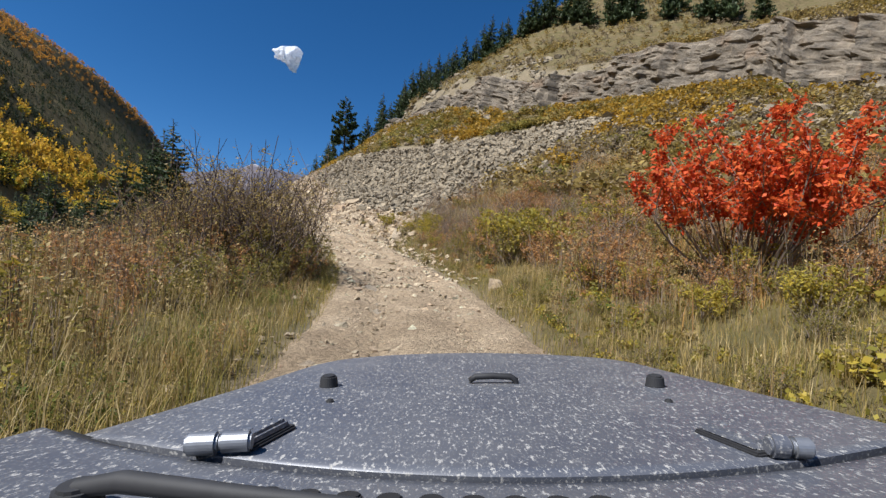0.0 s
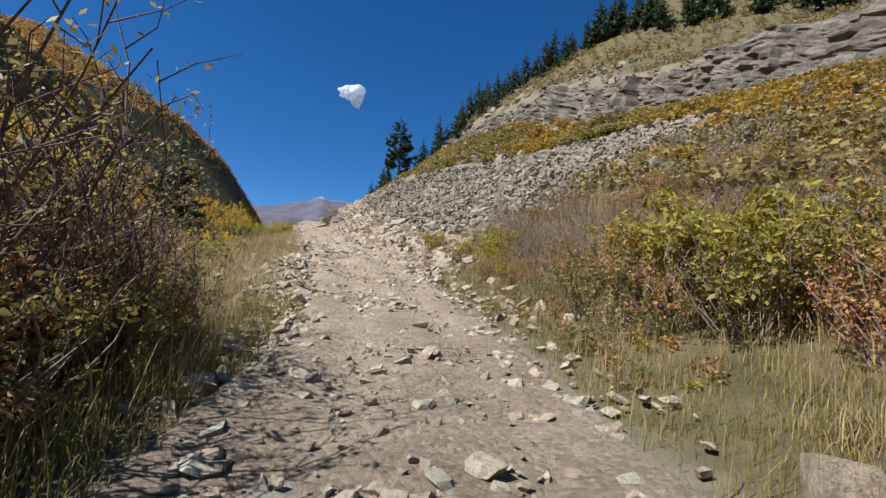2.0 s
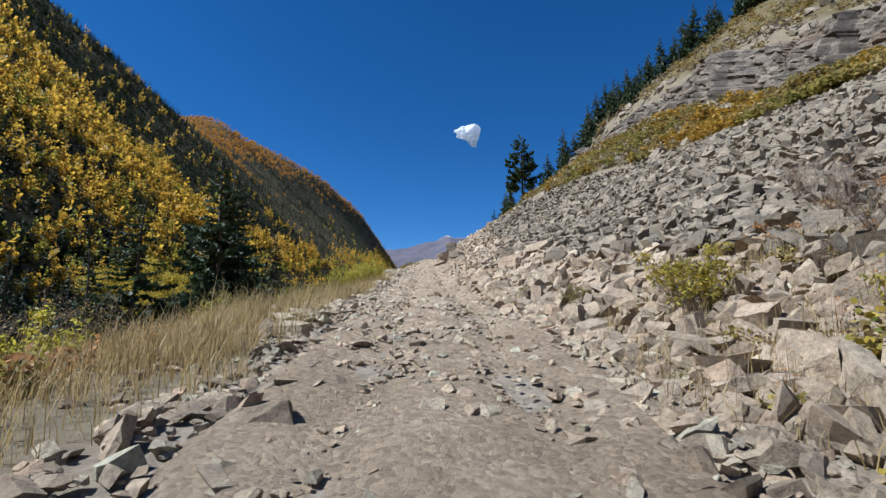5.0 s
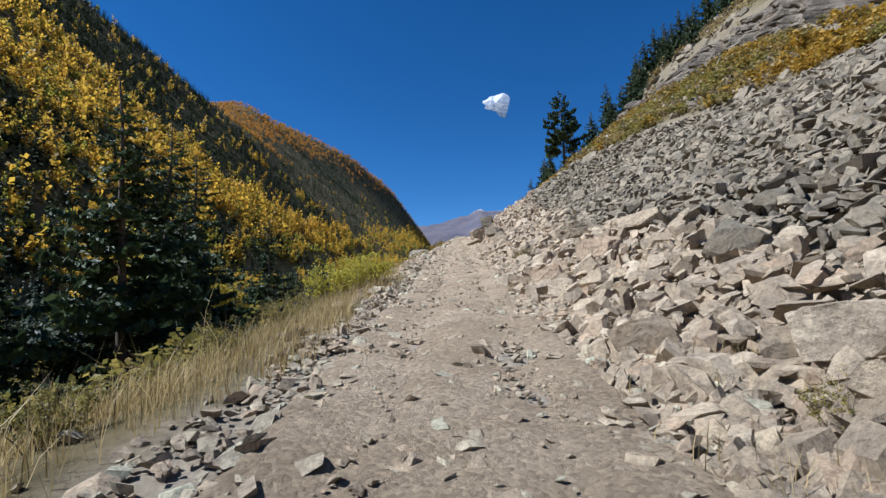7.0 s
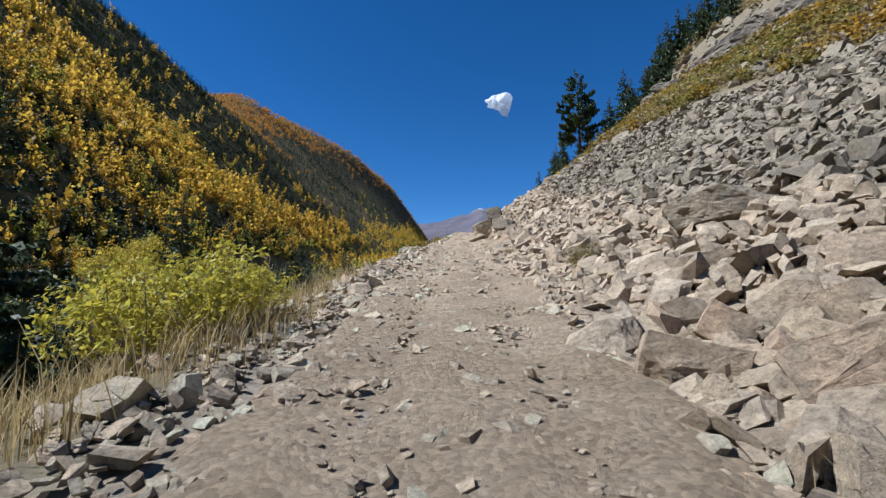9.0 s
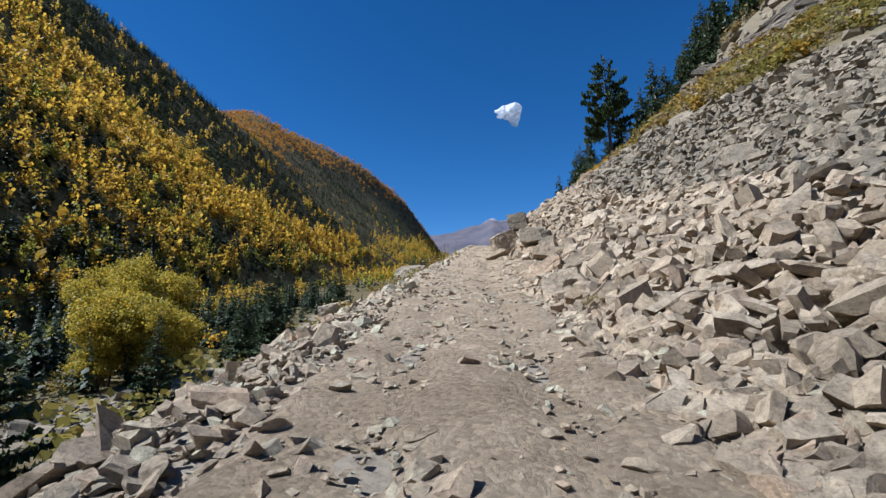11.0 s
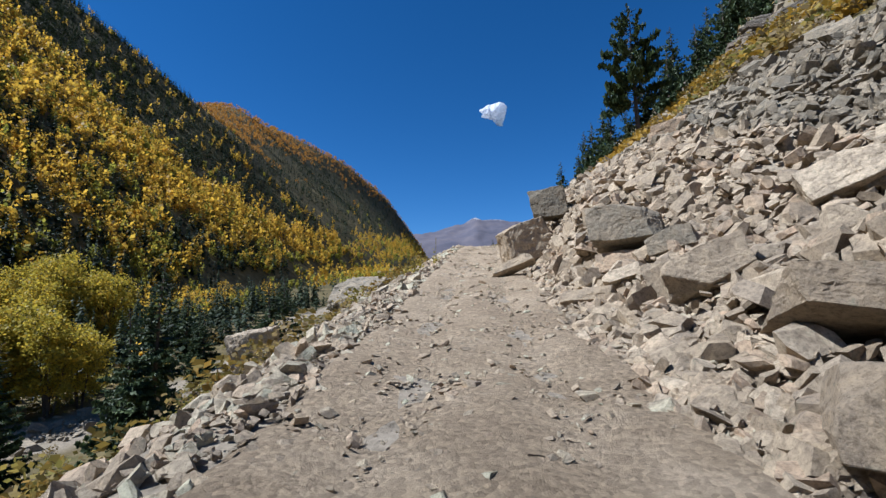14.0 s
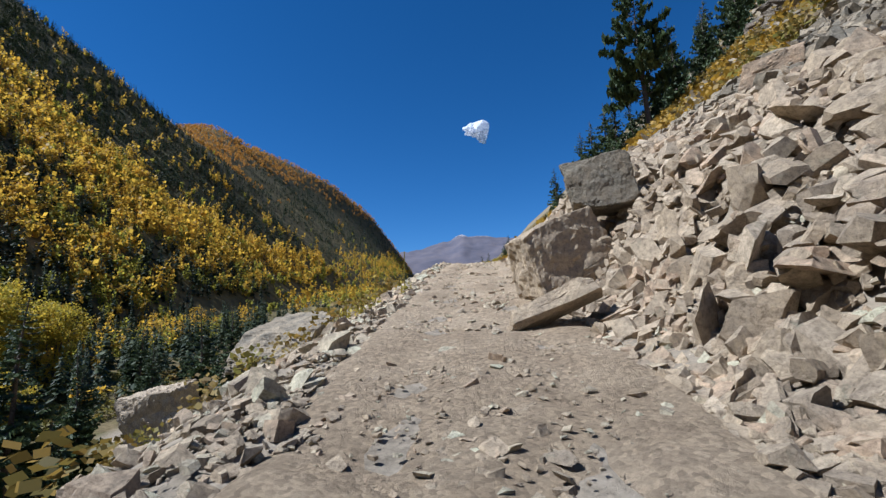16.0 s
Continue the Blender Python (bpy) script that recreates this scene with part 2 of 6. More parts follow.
m_grass = leaf_material("dry_grass", [(0.1, (0.127, 0.108, 0.036)), (0.3, (0.266, 0.197, 0.076)), (0.5, (0.417, 0.310, 0.133)), (0.75, (0.582, 0.455, 0.228)), (0.95, (0.354, 0.190, 0.076))], 0.4, 1.6, 0.5)
m_russet_grass = leaf_material("russet_weeds", [(0.1, (0.140, 0.084, 0.035)), (0.35, (0.364, 0.203, 0.069)), (0.6, (0.560, 0.323, 0.105)), (0.85, (0.672, 0.504, 0.224)), (0.95, (0.308, 0.280, 0.069))], 0.4, 2.5, 0.5)
m_green_grass = leaf_material("green_grass", [(0.1, (0.112, 0.120, 0.030)), (0.5, (0.294, 0.246, 0.063)), (0.9, (0.588, 0.408, 0.150))], 0.45, 1.5, 0.5)
m_red_leaf = leaf_material("scarlet_leaves", [(0.06, (0.60, 0.30, 0.04)), (0.16, (0.60, 0.14, 0.03)), (0.4, (0.50, 0.065, 0.02)), (0.65, (0.66, 0.10, 0.028)), (0.95, (0.76, 0.22, 0.06))], 0.4, 0.8, 0.3)
m_yellow_leaf = leaf_material("yellow_green_leaves", [(0.1, (0.143, 0.149, 0.033)), (0.5, (0.351, 0.287, 0.044)), (0.9, (0.572, 0.414, 0.066))], 0.4, 1.0, 0.4)
m_green_leaf = leaf_material("green_verge_leaves", [(0.1, (0.07, 0.10, 0.022)), (0.5, (0.14, 0.18, 0.04)), (0.9, (0.28, 0.29, 0.07))], 0.45, 1.0, 0.4)
m_olive_leaf = leaf_material("olive_leaves", [(0.1, (0.120, 0.120, 0.031)), (0.5, (0.240, 0.210, 0.050)), (0.9, (0.408, 0.300, 0.072))], 0.45, 1.0, 0.4)
m_brown_leaf = leaf_material("russet_dry_leaves", [(0.1, (0.193, 0.103, 0.048)), (0.5, (0.413, 0.213, 0.083)), (0.9, (0.605, 0.343, 0.123))], 0.42, 1.0, 0.4)

# ---------- the lie of the land ----------
# road centre: x, y, z
ROAD = np.array([(-0.1, -60, -1.4), (-0.1, -20, -0.95), (-0.15, 3.3, -0.71), (-0.25, 8.4, -0.51), (-0.8, 13.6, -0.07), (-1.7, 18.5, 0.49), (-3.1, 23.2, 1.04),
                 (-4.3, 26.3, 1.49), (-8.4, 35.6, 3.2), (-10.2, 39.0, 3.62), (-13.7, 46.5, 4.45), (-19.4, 58.5, 6.34), (-22.6, 65.0, 7.38), (-26.0, 71.9, 8.25),
                 (-29.6, 80.0, 9.35), (-35.4, 95.0, 12.0), (-41.2, 110.0, 14.7), (-48.0, 130.0, 15.6), (-72.0, 190.0, 17.5), (-250.0, 640.0, 60.0)])


def smooth_line(P, step):
    cum = np.r_[0, np.cumsum(np.linalg.norm(np.diff(P[:, :2], axis=0), axis=1))]
    s = np.arange(0, cum[-1], step)
    L = np.stack([np.interp(s, cum, P[:, k]) for k in range(3)], 1)
    k = int(6 / step)
    w = np.hanning(2 * k + 1)
    w /= w.sum()
    pad = np.concatenate([np.repeat(L[:1], k, 0), L, np.repeat(L[-1:], k, 0)])
    return np.stack([np.convolve(pad[:, a], w, "valid") for a in range(3)], 1)


LINE = smooth_line(ROAD, 0.5)
LINE = LINE[14:-14]
LS = np.r_[0, np.cumsum(np.linalg.norm(np.diff(LINE[:, :2], axis=0), axis=1))]
LS -= LS[np.argmin(np.abs(LINE[:, 1] - 3.3))]
LT = np.gradient(LINE[:, :2], axis=0)
LT /= np.linalg.norm(LT, axis=1)[:, None]


def along(x, y):
    """Distance along the road, offset to its right, and the road's height there."""
    x, y = np.asarray(x, float).ravel(), np.asarray(y, float).ravel()
    s, u, z = np.empty(len(x)), np.empty(len(x)), np.empty(len(x))
    coarse = LINE[::10, :2]
    for a in range(0, len(x), 20000):
        q = np.stack([x[a:a + 20000], y[a:a + 20000]], 1)
        c = ((q[:, None] - coarse[None]) ** 2).sum(2).argmin(1) * 10
        win = np.clip(c[:, None] + np.arange(-9, 10, 3)[None], 0, len(LINE) - 1)
        c = np.take_along_axis(win, ((q[:, None] - LINE[win, :2]) ** 2).sum(2).argmin(1)[:, None], 1)
        win = np.clip(c + np.arange(-2, 3)[None], 0, len(LINE) - 1)
        i = np.take_along_axis(win, ((q[:, None] - LINE[win, :2]) ** 2).sum(2).argmin(1)[:, None], 1)[:, 0]
        d = q - LINE[i, :2]
        s[a:a + 20000] = LS[i] + (d * LT[i]).sum(1)
        u[a:a + 20000] = d[:, 0] * LT[i, 1] - d[:, 1] * LT[i, 0]
    z = np.interp(s, LS, LINE[:, 2])
    return s, u, z


def on_road(s, u):
    """World x, y from a distance along the road and an offset to its right."""
    s, u = np.broadcast_arrays(np.asarray(s, float), np.asarray(u, float))
    tx, ty = np.interp(s, LS, LT[:, 0]), np.interp(s, LS, LT[:, 1])
    return np.interp(s, LS, LINE[:, 0]) + u * ty, np.interp(s, LS, LINE[:, 1]) - u * tx


AHEAD, LEFT = np.array([-0.45, 0.893]), np.array([-0.893, -0.45])
ORIGIN = np.array([-19.4, 58.5])


def step01(x, a, b):
    t = np.clip((x - a) / (b - a), 0, 1)
    return t * t * (3 - 2 * t)


def crest(v):
    """Height of the far side's ridge above the valley, along the valley."""
    c = np.interp(v, [-900, 480, 600, 690, 830, 1100, 1465, 1750, 2000, 2250, 2400], [800, 660, 352, 244, 292, 388, 418, 374, 276, 95, 0])
    return c * (1 + 0.05 * wobble(v, v * 0, 160.0, 3))


def slope_l(v):
    return np.interp(v, [-900, 480, 600, 690, 830, 1465, 2000, 2400], [0.90, 0.924, 0.962, 0.924, 0.82, 1.0, 1.6, 1.8])


def foot_l(v):
    """Where the far side of the valley begins to rise."""
    return np.interp(v, [-900, 500, 900, 2400], [105, 105, 60, 60])


def talus_top(s):
    return np.interp(s, [24, 28, 34, 40, 46, 55, 65, 75, 84, 89, 93, 98, 103, 109, 114, 119, 124], [0, 3.5, 13, 26, 40, 40, 35, 32, 28, 24, 19, 15, 14, 13, 11, 7, 2.5])


def cliff_foot(s):
    return np.interp(s, [-60, 20, 43, 65, 80, 92, 115, 126, 145, 165, 260], [75, 62, 56, 50, 45, 40.5, 36, 29, 30, 40, 60])


def lie(x, y, fine=True):
    """Height of the ground, and how stony and how wooded it is."""
    shape = np.shape(x)
    x, y = np.asarray(x, float).ravel(), np.asarray(y, float).ravel()
    s, u, zr = along(x, y)
    d = np.stack([x, y], 1) - ORIGIN
    v, w = d @ AHEAD, d @ LEFT
    # right: bank, scree, hillside with a cliff band
    g = np.interp(s, [-30, 20, 40, 60, 90, 110, 130, 160], [0.28, 0.32, 0.45, 0.49, 0.57, 0.67, 0.84, 0.90])
    r = np.clip(u - 1.9, 0, None)
    hr = g * (r - 0.5 * (1 - np.exp(-r / 0.5)))
    uc = cliff_foot(s) + 3.0 * wobble(s, u * 0, 14.0, 5)
    rise = np.interp(s, [-40, 30, 65, 100, 130, 220], [6, 10, 9, 7.5, 6, 5])
    hr += 1.9 * step01(u, 1.9, 4.4) * step01(s, 83, 92) * (1 - step01(s, 103, 114))
    hr += (rise - 2.0) * step01(u, uc + 3.5, uc + 9.0) - 0.25 * np.clip(u - uc - 5, 0, 30) * 0.3
    # left: verge, then down to the creek
    edge = np.interp(s, [-30, 8, 16, 30, 40, 56, 70, 130], [14.0, 10.0, 5.0, 3.6, 2.9, 2.5, 1.9, 1.9])
    l = np.clip(-u - edge, 0, None)
    fall = np.interp(s, [-30, 15, 35, 60, 130], [0.22, 0.3, 0.5, 0.68, 0.68])
    hl = -fall * (l - 1.0 * (1 - np.exp(-l / 1.0)))
    floor_z = -8.5 + 0.06 * np.minimum(v, 100) + 0.095 * np.clip(v - 100, 0, None)
    near = zr + np.where(u > 0, hr, hl)
    steep = slope_l(v)
    rise_l = steep * np.clip(w - foot_l(v), 0, None)
    cap = crest(v)
    knee = 12.0
    far = floor_z + cap - np.logaddexp(0, (cap - rise_l) / knee) * knee
    far = np.where(rise_l <= 0, floor_z, far) + 6 * wobble(x, y, 90.0, 8) * step01(w, 110, 260)
    z = np.where(u < 0, np.maximum(near, floor_z + 0.6 * wobble(x, y, 9.0, 2)), near)
    z = np.where(w > 56, np.maximum(z, far), z)
    road = 1 - step01(np.abs(u), 1.5, 2.4)
    bumpy = 0.12 * wobble(x, y, 2.3, 1) + 0.45 * wobble(x, y, 11.0, 4) * step01(np.abs(u), 3, 12)
    z = z + np.where(np.abs(u) < 200, bumpy * (1 - road), 0) - 0.06 * road
    tt = talus_top(s)
    stony = step01(s, 24, 30) * step01(u, 1.2, 2.6) * (1 - step01(u, tt - 1.5, tt + 1.5)) * (tt > 2.2)
    wide = np.interp(s, [20, 30], [1.75, 2.5])
    stony = np.maximum(stony, (1 - step01(np.abs(u), wide - 0.4, wide + 0.4)))
    rub = np.interp(s, [14, 20, 34, 38, 52, 60, 130], [0, 0.5, 0.4, 0, 0.2, 1, 1])
    stony = np.maximum(stony, rub * step01(-u, 1.4, 2.0) * (1 - step01(-u, 4.0, 7.5)))
    stony = np.maximum(stony, 0.5 * step01(u, uc - 1, uc + 1) * (1 - step01(u, uc + 8, uc + 14)))
    creek = (np.abs(w - 44 - 5 * np.sin(v / 23.0)) < 5) & (u < -15)
    stony = np.where(creek, 0.9, stony)
    wooded = step01(w, 60, 90)
    return z.reshape(shape), stony.reshape(shape), wooded.reshape(shape), s.reshape(shape), u.reshape(shape), v.reshape(shape), w.reshape(shape)


def height(x, y):
    return lie(x, y)[0]


def lines(dense_a, dense_b, step, lo, hi, growth):
    mid = list(np.arange(dense_a, dense_b, step))
    out, st, p = [], step, dense_b
    while p < hi:
        out.append(p)
        st = min(st * growth, 60.0)
        p += st
    back, st, p = [], step, dense_a - step
    while p > lo:
        back.append(p)
        st = min(st * growth, 60.0)
        p -= st
    return np.array(back[::-1] + mid + out)


def build_ground():
    vv = lines(-62, 90, 0.8, -420, 3400, 1.06)
    ww = lines(-42, 12, 0.8, -900, 1500, 1.06)
    A, B = np.meshgrid(vv, ww, indexing="ij")
    X = ORIGIN[0] + A * AHEAD[0] + B * LEFT[0]
    Y = ORIGIN[1] + A * AHEAD[1] + B * LEFT[1]
    Z, stony, wooded, S, U, *_ = lie(X, Y)
    scree = step01(U, 2.2, 3.4) * (1 - step01(U, talus_top(S) - 1.0, talus_top(S) + 0.5)) * step01(S, 28, 34)
    Z = Z - 0.28 * scree
    n, m = A.shape
    idx = np.arange(n * m).reshape(n, m)
    F = np.stack([idx[:-1, :-1], idx[:-1, 1:], idx[1:, 1:], idx[1:, :-1]], -1).reshape(-1, 4)
    me = mesh_np("ground", np.stack([X, Y, Z], -1).reshape(-1, 3), F[:, ::-1], m_ground, True, attr={"stony": stony.ravel(), "wooded": wooded.ravel()})
    tagged(new("ground", me), "dry grassy and stony mountainside falling to a wooded valley", "ground", kind="structure")


def build_road():
    ss = np.arange(-30, 150, 0.22)
    uu = np.linspace(-2.05, 2.05, 23)
    S, U = np.meshgrid(ss, uu, indexing="ij")
    wide = 1.0 + 0.12 * wobble(S, U * 0, 5.0, 6)
    X, Y = on_road(S, U * wide)
    Z = np.interp(S, LS, LINE[:, 2])
    ruts = -0.07 * (np.exp(-((np.abs(U) - 0.78) / 0.3) ** 2))
    Z = Z + ruts + 0.05 * (1 + 0.7 * step01(S, 9, 16)) * wobble(X, Y, 0.9, 9) + 0.035 * wobble(X, Y, 0.42, 10, 2) - 0.16 * step01(np.abs(U), 1.7, 2.05) + 0.03
    n, m = S.shape
    idx = np.arange(n * m).reshape(n, m)
    F = np.stack([idx[:-1, :-1], idx[:-1, 1:], idx[1:, 1:], idx[1:, :-1]], -1).reshape(-1, 4)
    me = mesh_np("road", np.stack([X, Y, Z], -1).reshape(-1, 3), F[:, ::-1], m_road, True)
    return tagged(new("road", me), "rough single-track dirt road strewn with loose stones", "road", kind="structure")


build_ground()
road = build_road()

# ---------- rocks ----------
def broken_block(seed, cuts=6, shape=(1.0, 0.72, 0.5), deep=(0.52, 0.92), skew=0.28):
    """A block split along flat fracture planes, about 2 across: a skewed box with corners and edges broken off."""
    r = np.random.default_rng(seed)
    bm = bmesh.new()
    bmesh.ops.create_cube(bm, size=2.0)
    kx, ky = r.normal(0, skew, 2)
    for v in bm.verts:
        v.co = Vector((v.co.x + kx * v.co.z, v.co.y + ky * v.co.z + 0.5 * kx * v.co.x, v.co.z)) * 0.94
    for k in range(cuts):
        n = r.normal(size=3)
        n /= np.linalg.norm(n)
        reach = max(float(np.dot(n, v.co)) for v in bm.verts)
        res = bmesh.ops.bisect_plane(bm, geom=list(bm.verts) + list(bm.edges) + list(bm.faces), plane_co=Vector(n) * reach * r.uniform(*deep), plane_no=Vector(n), clear_outer=True, clear_inner=False)
        edges = [e for e in res["geom_cut"] if isinstance(e, bmesh.types.BMEdge)]
        if len(edges) > 2:
            bmesh.ops.contextual_create(bm, geom=edges)
    bmesh.ops.remove_doubles(bm, verts=bm.verts, dist=0.03)
    for v in bm.verts:
        v.co = Vector((v.co.x * shape[0], v.co.y * shape[1], v.co.z * shape[2])) + Vector(r.normal(0, 0.012, 3))
    bmesh.ops.triangulate(bm, faces=bm.faces)
    bmesh.ops.recalc_face_normals(bm, faces=bm.faces)
    bm.verts.index_update()
    V = np.array([v.co[:] for v in bm.verts])
    F = np.array([[v.index for v in f.verts] for f in bm.faces])
    bm.free()
    return V, F


ROCKS = [broken_block(k, 6 + k % 3, (1.0, 0.60 + 0.05 * (k % 6), 0.36 + 0.06 * (k % 5)), (0.52, 0.84)) for k in range(30)]
PEBBLES = [broken_block(100 + k, 4, (0.95, 0.76, 0.52), (0.55, 0.84)) for k in range(10)]


def lay_rocks(x, y, r, sink=0.2, tilt=0.5, seed=1):
    """Poses for rocks of half-length r lying on the ground."""
    g = np.random.default_rng(seed)
    n = len(x)
    e = 0.4
    z = height(x, y)
    zx, zy = (height(x + e, y) - z) / e, (height(x, y + e) - z) / e
    nrm = np.stack([-zx, -zy, np.ones(n)], 1)
    nrm /= np.linalg.norm(nrm, axis=1)[:, None]
    R = turns(g.uniform(0, 6.28, n), g.normal(0, tilt, n), g.normal(0, tilt, n))
    up = np.array([0, 0, 1.0])
    # rotation that carries z onto the slope's normal
    axis = np.cross(np.broadcast_to(up, nrm.shape), nrm)
    K = np.zeros((n, 3, 3))
    K[:, 0, 1], K[:, 0, 2], K[:, 1, 0] = -axis[:, 2], axis[:, 1], axis[:, 2]
    K[:, 1, 2], K[:, 2, 0], K[:, 2, 1] = -axis[:, 0], -axis[:, 1], axis[:, 0]
    A = np.eye(3)[None] + K + K @ K / (1 + nrm[:, 2])[:, None, None]
    sc = r[:, None] * g.uniform(0.8, 1.2, (n, 3))
    at = np.stack([x, y, z], 1) + nrm * (r * (0.30 - sink))[:, None]
    return A @ R, sc, at


